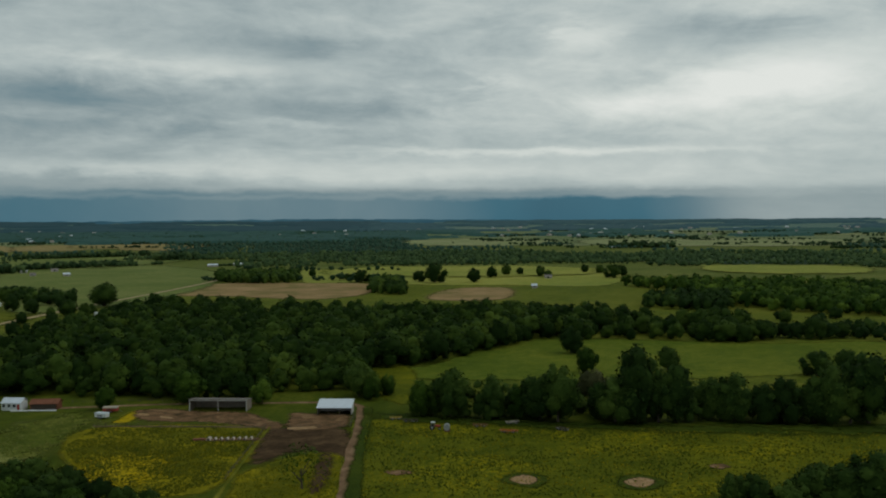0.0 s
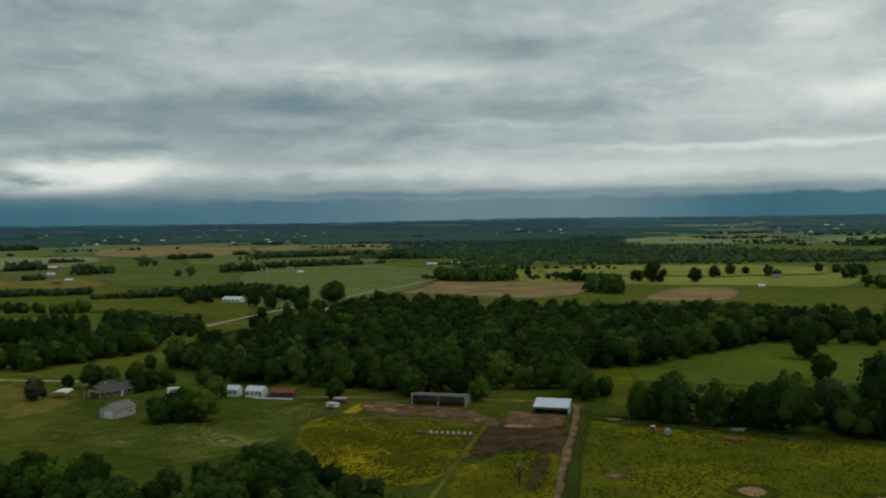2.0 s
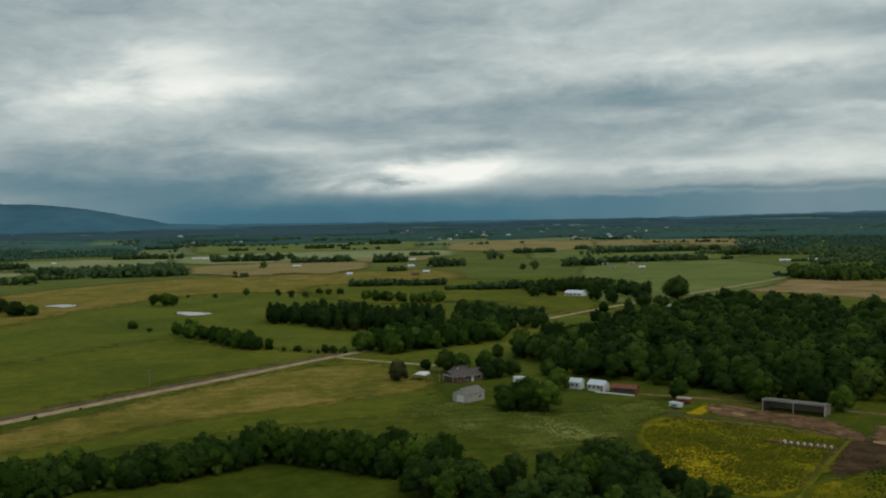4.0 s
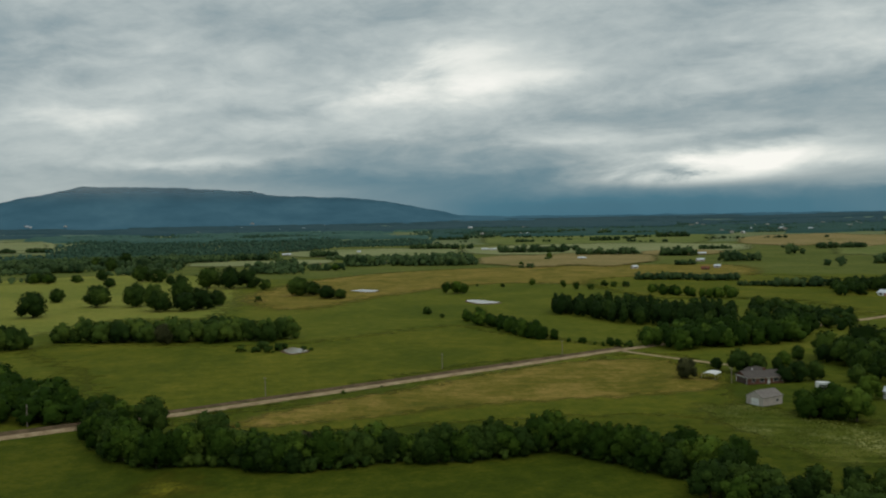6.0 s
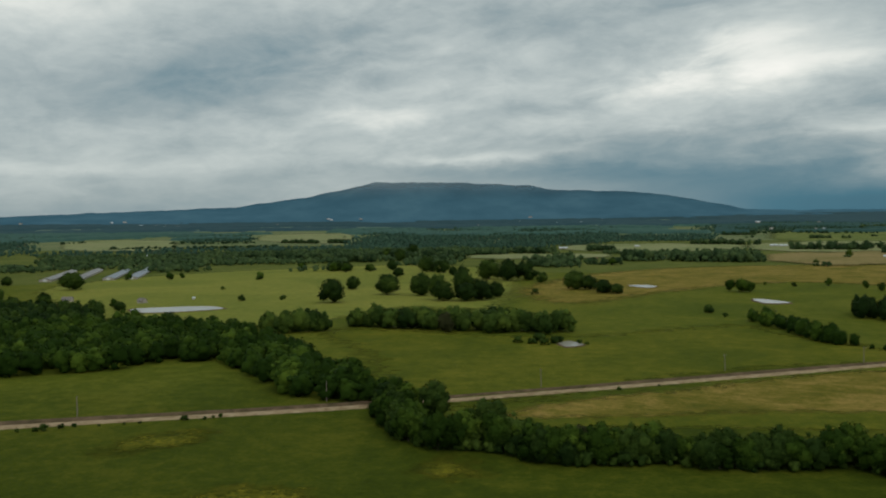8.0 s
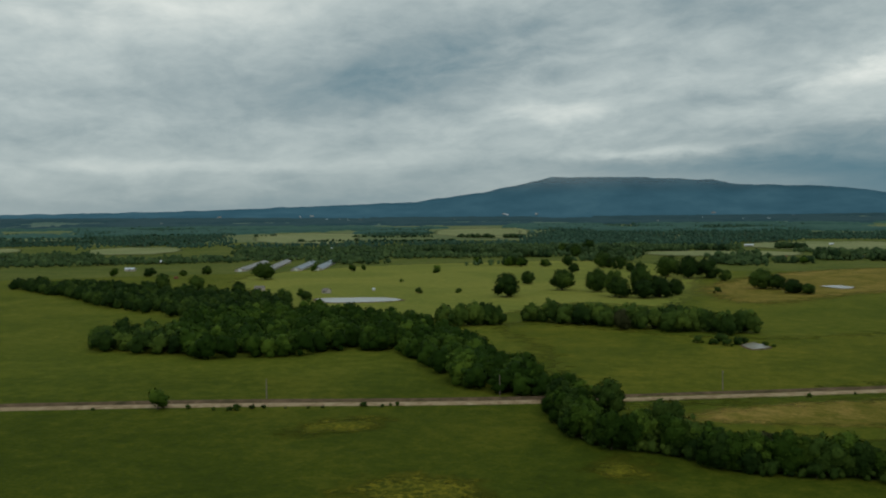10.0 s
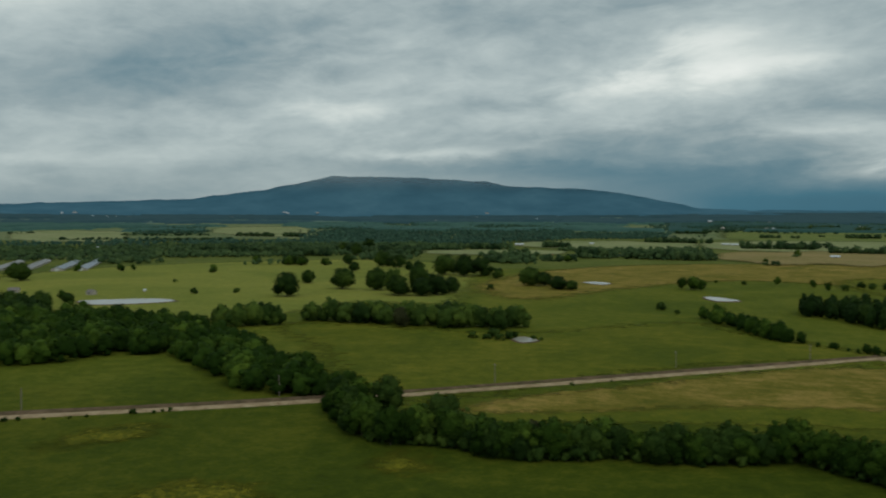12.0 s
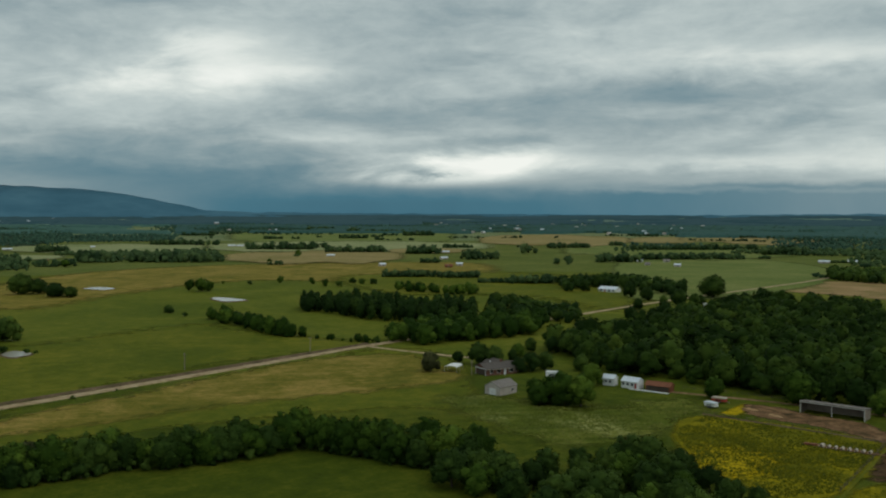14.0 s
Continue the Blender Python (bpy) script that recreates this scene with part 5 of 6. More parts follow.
# ---------------------------------------------------------------- buildings
WHITE = painted("white_painted_boards", (0.72, 0.73, 0.72), 0.6, 0.3, dirt=0.25)
ROOFWHITE = painted("pale_sheet_metal_roof", (0.66, 0.71, 0.76), 0.38, 0.5, 0.25, 0.2)
ROOFGREY = painted("weathered_grey_roof", (0.23, 0.205, 0.185), 0.8, 0.2)
ROOFBROWN = painted("grey_brown_shingle_roof", (0.105, 0.09, 0.08), 0.85, 0.2)
SIDING = painted("pale_grey_metal_siding", (0.46, 0.41, 0.365), 0.55, 0.4)
BRICK = painted("red_brown_brick", (0.17, 0.085, 0.06), 0.9, 0.2)
RUST = painted("rusty_red_sheet_metal", (0.22, 0.082, 0.042), 0.75, 0.3, 0.1, 0.5)
FENCEWOOD = painted("dark_weathered_fence_timber", (0.11, 0.09, 0.07), 0.9, 0.1)
TIMBER = painted("weathered_grey_timber", (0.24, 0.20, 0.165), 0.9, 0.15)
PALEPOST = painted("pale_painted_steel", (0.52, 0.51, 0.48), 0.6, 0.35)
# dark machine paint; on opening panels it stands for the shade inside
DARKIN = painted("dark_paint_and_opening_shade", (0.09, 0.07, 0.055), 0.9, 0.1)
CREAM = painted("weathered_cream_plastic", (0.46, 0.39, 0.31), 0.6, 0.3)
ORANGE = painted("faded_orange_paint", (0.55, 0.12, 0.03), 0.6, 0.3)
YELLOWP = painted("faded_yellow_paint", (0.50, 0.33, 0.05), 0.6, 0.3)
REDP = painted("faded_red_paint", (0.40, 0.06, 0.04), 0.55, 0.3)
ROOFPALE = painted("pale_grey_metal_roof", (0.29, 0.29, 0.285), 0.7, 0.25)
BLUEROOF = painted("blue_grey_metal_roof", (0.26, 0.30, 0.34), 0.5, 0.4, 0.2)
TYRE = painted("black_rubber", (0.025, 0.025, 0.025), 0.85, 0.2)
STEEL = painted("galvanised_steel", (0.38, 0.39, 0.40), 0.45, 0.5, 0.5)
PANE, _n, _b = material("dark_window_glass", 0.08, 0.5)
_b.inputs["Base Color"].default_value = (0.03, 0.035, 0.04, 1)


def box(bm, x0, x1, y0, y1, z0, z1, bevel=0.0):
    v = [bm.verts.new(p) for p in ((x0, y0, z0), (x1, y0, z0), (x1, y1, z0), (x0, y1, z0), (x0, y0, z1), (x1, y0, z1), (x1, y1, z1), (x0, y1, z1))]
    for q in ((3, 2, 1, 0), (4, 5, 6, 7), (0, 1, 5, 4), (1, 2, 6, 5), (2, 3, 7, 6), (3, 0, 4, 7)):
        bm.faces.new([v[i] for i in q])
    if bevel:
        bmesh.ops.bevel(bm, geom=[e for e in bm.edges if e.verts[0] in v and e.verts[1] in v], offset=bevel, segments=1, affect="EDGES")
    return v


def boxed(*args, bevel=0.0):
    bm = bmesh.new()
    box(bm, *args, bevel=bevel)
    return bm


def tube(a, b, r, sides=8, r2=None):
    bm = bmesh.new()
    a, b = Vector(a), Vector(b)
    d = (b - a).normalized()
    s = d.orthogonal().normalized()
    t = d.cross(s)
    rings_ = []
    for c, q in ((a, r), (b, r if r2 is None else r2)):
        rings_.append([bm.verts.new(c + (s * math.cos(k * 2 * math.pi / sides) + t * math.sin(k * 2 * math.pi / sides)) * q) for k in range(sides)])
    for k in range(sides):
        bm.faces.new((rings_[0][k], rings_[0][(k + 1) % sides], rings_[1][(k + 1) % sides], rings_[1][k]))
    bm.faces.new(rings_[0][::-1])
    bm.faces.new(rings_[1])
    return bm


def stand(name, x, y, yaw, label, category, group=""):
    top = new(name)
    top.matrix_basis = pose(x, y, rise(math.hypot(x, y)), 0, 0, yaw)
    return tagged(top, label, category, group)


def roof_slab(L, W, e, h, over, thick, side):
    """One slope of a gable roof: ridge along x, side -1 or 1."""
    bm = bmesh.new()
    run = W / 2 + over
    drop = (h - e) * over / (W / 2)
    a, b = (0.0, h + 0.02), (side * run, e - drop + 0.02)
    x0, x1 = -L / 2 - over, L / 2 + over
    lo = [bm.verts.new((x, y, z)) for x in (x0, x1) for y, z in (a, b)]
    hi = [bm.verts.new((x, y, z + thick)) for x in (x0, x1) for y, z in (a, b)]
    for q in ((lo[0], lo[1], lo[3], lo[2]), (hi[0], hi[2], hi[3], hi[1]), (lo[0], hi[0], hi[1], lo[1]), (lo[2], lo[3], hi[3], hi[2]), (lo[1], hi[1], hi[3], lo[3]), (lo[0], lo[2], hi[2], hi[0])):
        bm.faces.new(q)
    bmesh.ops.recalc_face_normals(bm, faces=bm.faces)
    return bm


def seams(top, L, W, e, h, over, side, n, mat, roof):
    """Standing seams or shingle courses of a roof slope as low battens under the roof part."""
    run, drop = W / 2 + over, (h - e) * over / (W / 2)
    for k in range(n):
        x = -L / 2 - over + (L + 2 * over) * (k + 0.5) / n
        bm = tube((x, side * 0.05, h + 0.13), (x, side * run, e - drop + 0.13), 0.035, 4)
        part("seam", bm, mat, roof)


def gable_house(name, label, category, x, y, yaw, L, W, e, h, wall, roof, openings=(), over=0.35, n_seams=0, chimney=False):
    """Ridge along local x. Openings: side (S, N, E, W), place along it, sill, width, height, kind."""
    top = stand(name, x, y, yaw, label, category)
    for s in (-1, 1):
        part("long_wall", boxed(-L / 2, L / 2, s * W / 2 - 0.08, s * W / 2 + 0.08, -0.1, e), wall, top)
    for s in (-1, 1):
        bm = bmesh.new()
        prof = [(-W / 2 + 0.08, -0.1), (W / 2 - 0.08, -0.1), (W / 2 - 0.08, e), (0, h - 0.02), (-W / 2 + 0.08, e)]
        a = [bm.verts.new((s * L / 2 - 0.08, q[0], q[1])) for q in prof]
        b = [bm.verts.new((s * L / 2 + 0.08, q[0], q[1])) for q in prof]
        bm.faces.new(a[::-1])
        bm.faces.new(b)
        for k in range(5):
            bm.faces.new((a[k], a[(k + 1) % 5], b[(k + 1) % 5], b[k]))
        bmesh.ops.recalc_face_normals(bm, faces=bm.faces)
        part("gable_wall", bm, wall, top)
    for s in (-1, 1):
        r = part("roof", roof_slab(L, W, e, h, over, 0.1, s), roof, top, "sloping roof sheet")
        if n_seams:
            seams(top, L, W, e, h, over, s, n_seams, roof, r)
    part("ridge_cap", tube((-L / 2 - over, 0, h + 0.12), (L / 2 + over, 0, h + 0.12), 0.09, 6), roof, top)
    for side, u, z0, w, hh, kind in openings:
        sgn = 1 if side in "NE" else -1
        f = (L / 2 if side in "EW" else W / 2) * sgn
        o0, o1 = sorted((f + 0.06 * sgn, f + 0.13 * sgn))
        p0, p1 = sorted((f + 0.10 * sgn, f + 0.16 * sgn))

        def slab(a, b, c, d, q0, q1):
            return boxed(q0, q1, a, b, c, d) if side in "EW" else boxed(a, b, q0, q1, c, d)

        if kind == "window":
            fr = part("window", slab(u - w / 2 - 0.1, u + w / 2 + 0.1, z0 - 0.1, z0 + hh + 0.1, o0, o1), WHITE, top, "white-framed window")
            part("pane", slab(u - w / 2, u + w / 2, z0, z0 + hh, p0, p1), PANE, fr)
        elif kind == "dark":
            # no hole is cut: a dark slab on the wall gives the inner shade
            part("opening", slab(u - w / 2, u + w / 2, z0, z0 + hh, o0, o1), DARKIN, top, "dark panel for a shaded opening")
        else:
            d = part("door", slab(u - w / 2, u + w / 2, z0, z0 + hh, o0, o1), WHITE if kind == "white" else REDP, top, "white panelled door")
            if w > 2:
                for k in range(1, 4):
                    part("door_panel", slab(u - w / 2 + 0.1, u + w / 2 - 0.1, z0 + hh * k / 4 - 0.45, z0 + hh * k / 4 - 0.05, p0 - 0.02, p1 - 0.02), WHITE, d)
    if chimney:
        part("chimney", boxed(L * 0.1, L * 0.1 + 0.8, -0.35, 0.35, e, h + 0.9), BRICK, top)
    return top


def open_shed(name, label, x, y, yaw, L, D, front, back, bays, wall, roof, post):
    """A pole shed: open front along local -y, single-pitch roof, back and end walls."""
    top = stand(name, x, y, yaw, label, "shed")
    part("back_wall", boxed(-L / 2, L / 2, D / 2 - 0.08, D / 2, 0, back), wall, top)
    for s in (-1, 1):
        bm = bmesh.new()
        prof = [(-D / 2, 0), (D / 2 - 0.1, 0), (D / 2 - 0.1, back), (-D / 2, front)]
        a = [bm.verts.new((s * L / 2 - 0.05, *q)) for q in prof]
        b = [bm.verts.new((s * L / 2 + 0.05, *q)) for q in prof]
        bm.faces.new(a[::-1])
        bm.faces.new(b)
        for k in range(4):
            bm.faces.new((a[k], a[(k + 1) % 4], b[(k + 1) % 4], b[k]))
        bmesh.ops.recalc_face_normals(bm, faces=bm.faces)
        part("end_wall", bm, wall, top)
    bm = bmesh.new()
    k = (back - front) / D
    lo = [bm.verts.new((sx * (L / 2 + 0.3), yy, front + k * (yy + D / 2) + 0.03)) for sx in (-1, 1) for yy in (-D / 2 - 0.5, D / 2 + 0.2)]
    hi = [bm.verts.new((v.co.x, v.co.y, v.co.z + 0.14)) for v in lo]
    for q in ((lo[0], lo[1], lo[3], lo[2]), (hi[0], hi[2], hi[3], hi[1]), (lo[0], hi[0], hi[1], lo[1]), (lo[2], lo[3], hi[3], hi[2]), (lo[1], hi[1], hi[3], lo[3]), (lo[0], lo[2], hi[2], hi[0])):
        bm.faces.new(q)
    bmesh.ops.recalc_face_normals(bm, faces=bm.faces)
    r = part("roof", bm, roof, top, "corrugated metal roof sheet")
    for i in range(int(L / 1.0)):
        xx = -L / 2 + (i + 0.5) * L / int(L / 1.0)
        part("corrugation", tube((xx, -D / 2 - 0.5, front - k * 0.5 + 0.19), (xx, D / 2 + 0.2, back + k * 0.2 + 0.19), 0.04, 4), roof, r)
    for i in range(bays + 1):
        xx = -L / 2 + L * i / bays
        part("post", boxed(xx - 0.12, xx + 0.12, -D / 2 - 0.12, -D / 2 + 0.12, -0.1, front), post, top)
    part("header_beam", boxed(-L / 2 - 0.2, L / 2 + 0.2, -D / 2 - 0.2, -D / 2 - 0.13, front - 0.4, front + 0.02), post, top)
    return top


open_shed("pen_shed", "open cattle shed with a bright pale metal roof", 241.4, 135.0, -70, 10.6, 6.2, 2.3, 3.7, 3, PALEPOST, ROOFWHITE, FENCEWOOD)
open_shed("loafing_shed", "long open-front shelter with pale end posts", 233, 172.8, -70.5, 18.5, 6.0, 3.7, 2.9, 2, TIMBER, ROOFGREY, PALEPOST)
gable_house("garage", "pale grey metal garage with a white door", "garage", 162.6, 250.6, 17, 9.0, 6.6, 2.8, 4.5, SIDING, ROOFGREY,
            [("W", -0.2, 0.0, 3.0, 2.3, "white"), ("S", 2.0, 1.0, 0.9, 0.9, "window")], 0.3, 12)
farm = gable_house("farmhouse", "low brick farmhouse with a grey-brown roof and carport", "house", 182.4, 284.2, -2, 14, 8.4, 2.6, 4.3, BRICK, ROOFBROWN,
                   [("W", -0.4, 0.0, 6.0, 2.25, "dark"), ("S", -4.8, 0.9, 1.2, 1.2, "window"), ("S", -1.5, 0.9, 1.5, 1.2, "window"), ("S", 1.2, 0.0, 1.0, 2.1, "white"), ("S", 4.0, 0.9, 1.8, 1.2, "window"),
                    ("S", 6.2, 0.9, 1.0, 1.2, "window")], 0.7, 0, True)
part("carport_beam", boxed(-7.35, -7.2, -4.1, 4.1, 2.3, 2.6), WHITE, farm, "white painted beam over the carport")
for yy in (-3.9, 3.4):
    part("carport_post", boxed(-7.36, -7.2, yy - 0.08, yy + 0.08, -0.05, 2.3), WHITE, farm)
part("gutter", boxed(-7.6, 7.6, -4.98, -4.9, 2.2, 2.34), CREAM, farm, "pale eaves gutter")
part("roof_vent", tube((-2.6, 0.5, 4.2), (-2.6, 0.5, 4.9), 0.22, 10), WHITE, farm, "white roof vent")
gable_house("house_wing", "rear brick wing of the farmhouse under a grey roof", "house", 187, 292.2, 88, 7.4, 6.4, 2.6, 4.1, BRICK, ROOFBROWN, [("N", 0, 0.9, 1.2, 1.2, "window")], 0.5)
gable_house("small_shed", "small white shed with two dark windows", "shed", 205.2, 244.2, -62, 4.2, 3.6, 2.6, 3.7, WHITE, ROOFWHITE,
            [("S", -0.8, 1.1, 0.7, 0.9, "window"), ("S", 0.8, 1.1, 0.7, 0.9, "window")], 0.3, 6)
gable_house("white_cabin", "white boarded cabin with three dark windows", "cabin", 208.6, 236.2, -72, 6.4, 4.2, 2.5, 3.7, WHITE, ROOFWHITE,
            [("S", -2.4, 1.1, 0.9, 0.9, "window"), ("S", -0.6, 1.1, 0.9, 0.9, "window"), ("S", 1.2, 1.1, 0.9, 0.9, "window"), ("S", 2.5, 0.1, 0.8, 1.9, "red")], 0.3, 10)
gable_house("rusty_shed", "low shed with rust-red roof and walls", "shed", 213.4, 227.6, -63, 8.6, 4.4, 2.0, 3.0, RUST, RUST, [("S", 0, 0.0, 7.8, 1.75, "dark")], 0.4, 10)
gable_house("white_house", "long white-roofed house in front of dark trees", "house", 468, 558, -71, 16, 8, 2.5, 4.4, WHITE, ROOFWHITE,
            [("S", -5.5, 0.9, 1.8, 1.2, "window"), ("S", -2, 0.0, 1.2, 2.1, "red"), ("S", 2, 0.9, 1.8, 1.2, "window"), ("S", 5.8, 0.9, 1.8, 1.2, "window")], 0.5, 14)
platform = tagged(new("deck", bm_mesh("deck", boxed(-6.5, 8, -0.4, 0.4, 0, 0.35, bevel=0.04), WHITE)), "long low white deck in front of the sheds", "deck")
platform.matrix_basis = pose(208.2, 228.6, 0, 0, 0, -66)


def carport(x, y, yaw):
    """An arched metal carport on thin posts."""
    top = stand("carport", x, y, yaw, "arched white metal carport on thin posts", "carport")
    bm = bmesh.new()
    rows = []
    for k in range(11):
        a = math.pi * k / 10
        yy, zz = -2.6 * math.cos(a), 2.0 + 0.55 * math.sin(a)
        rows.append([bm.verts.new((xx, yy, zz + t)) for xx in (-3.7, 3.7) for t in (0, 0.05)])
    for a, b in zip(rows, rows[1:]):
        bm.faces.new((a[0], a[2], b[2], b[0]))
        bm.faces.new((a[1], b[1], b[3], a[3]))
        bm.faces.new((a[0], b[0], b[1], a[1]))
        bm.faces.new((a[2], a[3], b[3], b[2]))
    part("roof", bm, WHITE, top, "arched white sheet roof")
    for xx in (-3.4, 0, 3.4):
        for yy in (-2.5, 2.5):
            part("post", boxed(xx - 0.06, xx + 0.06, yy - 0.06, yy + 0.06, -0.05, 2.05), STEEL, top)
    return top


carport(169.8, 295.8, 41)


def wheel(parent, x, y, r, w=0.22):
    t = part("wheel", tube((x, y - w / 2, r), (x, y + w / 2, r), r, 14), TYRE, parent)
    part("rim", tube((x, y - w / 2 - 0.01, r), (x, y + w / 2 + 0.01, r), r * 0.55, 10), STEEL, t)


def trailer(name, label, x, y, yaw, L, W, H, body, cap):
    top = stand(name, x, y, yaw, label, "trailer")
    part("body", boxed(-L / 2, L / 2, -W / 2, W / 2, 0.55, H * 0.72, bevel=0.06), body, top)
    part("roof", boxed(-L / 2 - 0.05, L / 2 + 0.05, -W / 2 - 0.05, W / 2 + 0.05, H * 0.72 + 0.003, H, bevel=0.12), cap, top)
    part("drawbar", tube((L / 2, 0, 0.5), (L / 2 + 1.1, 0, 0.45), 0.06, 6), STEEL, top)
    for s in (-1, 1):
        for xx in (-0.5, 0.4):
            wheel(top, xx, s * (W / 2 - 0.05), 0.36)
    for s in (-1, 1):
        part("window", boxed(-L * 0.25, L * 0.2, s * (W / 2 + 0.01) - 0.015, s * (W / 2 + 0.01) + 0.015, H * 0.45, H * 0.62), PANE, top)
    return top


trailer("stock_trailer", "white livestock trailer parked on grass", 208.3, 199, -85, 4.0, 2.0, 1.9, WHITE, ROOFWHITE)
trailer("red_trailer", "faded red trailer with a pale cover", 216.2, 203, -65, 4.6, 2.0, 1.9, REDP, CREAM)
trailer("camper_trailer", "small white camper parked behind bushes", 195.5, 266, -40, 4.6, 2.1, 2.4, WHITE, WHITE)
trailer("camper_trailer", "white camper at the edge of the wood", 444, 426, -40, 8.0, 2.4, 3.0, WHITE, WHITE)


def hutch():
    """A calf hutch: arched shell with a dark panel for its shaded open front."""
    top = new("calf_hutch")
    bm = bmesh.new()
    rows = []
    for k in range(9):
        a = math.pi * k / 8
        rows.append([bm.verts.new((xx, -0.75 * math.cos(a), (0.35 + 1.0 * math.sin(a)) if 0 < k < 8 else 0.0)) for xx in (-0.85, 0.85)])
    for a, b in zip(rows, rows[1:]):
        bm.faces.new((a[0], a[1], b[1], b[0]))
    bm.faces.new([r_[1] for r_ in rows][::-1])
    bm.faces.new([r_[0] for r_ in rows])
    part("shell", bm, CREAM, top)
    # dark slab on the closed front, coloured like the shade within
    part("opening", boxed(-0.9, -0.86, -0.4, 0.4, 0.0, 0.95), DARKIN, top, "dark panel for the shaded doorway")
    part("vent", tube((0, 0, 1.34), (0, 0, 1.42), 0.09, 8), PALEPOST, top)
    return tagged(top, "pale weathered calf hutch on bare soil", "hutch", "row of calf hutches")


first = hutch()
HUTCHES = 8
for k in range(HUTCHES):
    s = k / (HUTCHES - 1)
    m_ = pose(197.3 + 5.2 * s, 150.0 - 10.2 * s, 0.05, 0, 0, 18 + (k * 37) % 11 - 5) @ Matrix.Diagonal((0.9, 0.7, 0.8, 1))
    if k:
        copy_thing(first, m_)
    else:
        first.matrix_basis = m_
field("bare_strip", "strip of bare soil under the hutches", [(195, 154), (198.5, 153), (204.5, 139), (202, 137)], REDEARTH, 1.2, "soil")
feeder = stand("feed_trough", 196.2, 152.6, -60, "low rusty feed trough on bare soil", "trough")
part("basin", boxed(-1.6, 1.6, -0.45, 0.45, 0.25, 0.7, bevel=0.05), RUST, feeder)
for xx in (-1.3, 1.3):
    part("leg", boxed(xx - 0.06, xx + 0.06, -0.35, 0.35, 0, 0.25), RUST, feeder)


def utility_pole(x, y, h):
    top = stand("utility_pole", x, y, 22, "weathered wooden utility pole beside the road", "pole", "roadside poles")
    part("pole", tube((0, 0, -0.2), (0, 0, h), 0.17, 8, 0.12), TIMBER, top)
    arm = part("crossarm", boxed(-0.06, 0.06, -0.8, 0.8, h - 0.75, h - 0.6), TIMBER, top)
    for yy in (-0.7, 0, 0.7):
        part("insulator", tube((0, yy, h - 0.6), (0, yy, h - 0.42), 0.05, 6), PALEPOST, arm)


for x, y, h in ((-140, 262, 6.8), (-66, 287, 7.0), (6, 313, 7.0), (78, 348, 6.8), (138, 369, 6.6), (171, 284, 6.0)):
    utility_pole(x, y, h)


def fence(label, pts, gap=3.0, h=1.25, rails=(0.45, 0.8, 1.15), mat=FENCEWOOD):
    """Posts and rails along a line."""
    top = stand("fence", pts[0][0], pts[0][1], 0, label, "fence")
    base = Vector((*pts[0], 0))
    for a, b in zip(pts, pts[1:]):
        a, b = Vector((*a, 0)) - base, Vector((*b, 0)) - base
        n = max(1, int((b - a).length / gap))
        for k in range(n + (1 if b == Vector((*pts[-1], 0)) - base else 0)):
            p = a.lerp(b, k / n)
            part("post", tube(p + Vector((0, 0, -0.1)), p + Vector((0, 0, h)), 0.07, 6), mat, top)
        for z in rails:
            part("rail", tube(a + Vector((0, 0, z)), b + Vector((0, 0, z)), 0.025, 4), mat, top)


fence("grey timber rail fence round the flower paddock", [(199, 193), (208, 168), (216, 144), (192, 133.5), (168, 123)], 3.2)
fence("timber cattle pen fence beside the shed", [(239, 127), (225, 121), (218, 137)], 2.6)
fence("timber fence across the wood's edge", [(222, 225), (236, 199), (247, 172)], 3.6)
strip("grass_strip", "bright ungrazed grass along the paddock fence", [(216.6, 143.2), (192, 132.6), (168, 122), (150, 114)], 0.5, VERGE, 0.3, "verge", 0.5, 0.25)
strip("grass_strip_2", "rank grass along the yard fence", [(199, 193.6), (208, 168.6), (216.4, 144.6)], 0.8, BANK, 0.2, "verge", 0.4, 0.3)


def implement(x, y, yaw, L, mat, label, discs=7):
    """A towed farm implement: toolbar frame, drawbar, wheels and a row of discs."""
    top = stand("farm_implement", x, y, yaw, label, "implement", "idle farm machinery")
    bm = bmesh.new()
    for yy in (-0.7, 0.7):
        box(bm, -L / 2, L / 2, yy - 0.08, yy + 0.08, 0.75, 0.9)
    for xx in (-L / 2, 0, L / 2):
        box(bm, xx - 0.07, xx + 0.07, -0.62, 0.62, 0.78, 0.88)
    part("frame", bm, mat, top)
    part("drawbar", tube((0, -0.7, 0.8), (0, -2.4, 0.5), 0.07, 6), mat, top)
    for k in range(discs):
        xx = -L / 2 + L * (k + 0.5) / discs
        part("disc", tube((xx - 0.02, 0.3, 0.42), (xx + 0.02, 0.3, 0.42), 0.4, 12), STEEL, top)
    wheel(top, -L / 4, -0.2, 0.45)
    wheel(top, L / 4, -0.2, 0.45)


implement(236, 75.5, -80, 5.2, ORANGE, "faded orange disc harrow parked in grass")
implement(239.5, 113, -60, 3.6, YELLOWP, "faded yellow hay rake parked in grass", 5)
implement(247, 78, -40, 4.2, CREAM, "weathered tan implement under the trees", 5)
implement(239.5, 85.5, -70, 4.4, RUST, "rusty cultivator parked in grass", 6)
implement(244, 62, -100, 4.0, DARKIN, "dark old implement at the field edge", 6)
implement(238, 107.5, -75, 4.6, DARKIN, "dark old plough parked in grass", 6)
tank = stand("water_tank", 231.5, 92.8, 20, "grey metal water tank on a steel cradle", "tank")
part("barrel", tube((-1.2, 0, 1.3), (1.2, 0, 1.3), 0.85, 16), STEEL, tank)
part("hatch", tube((0, 0, 2.1), (0, 0, 2.3), 0.25, 10), STEEL, tank)
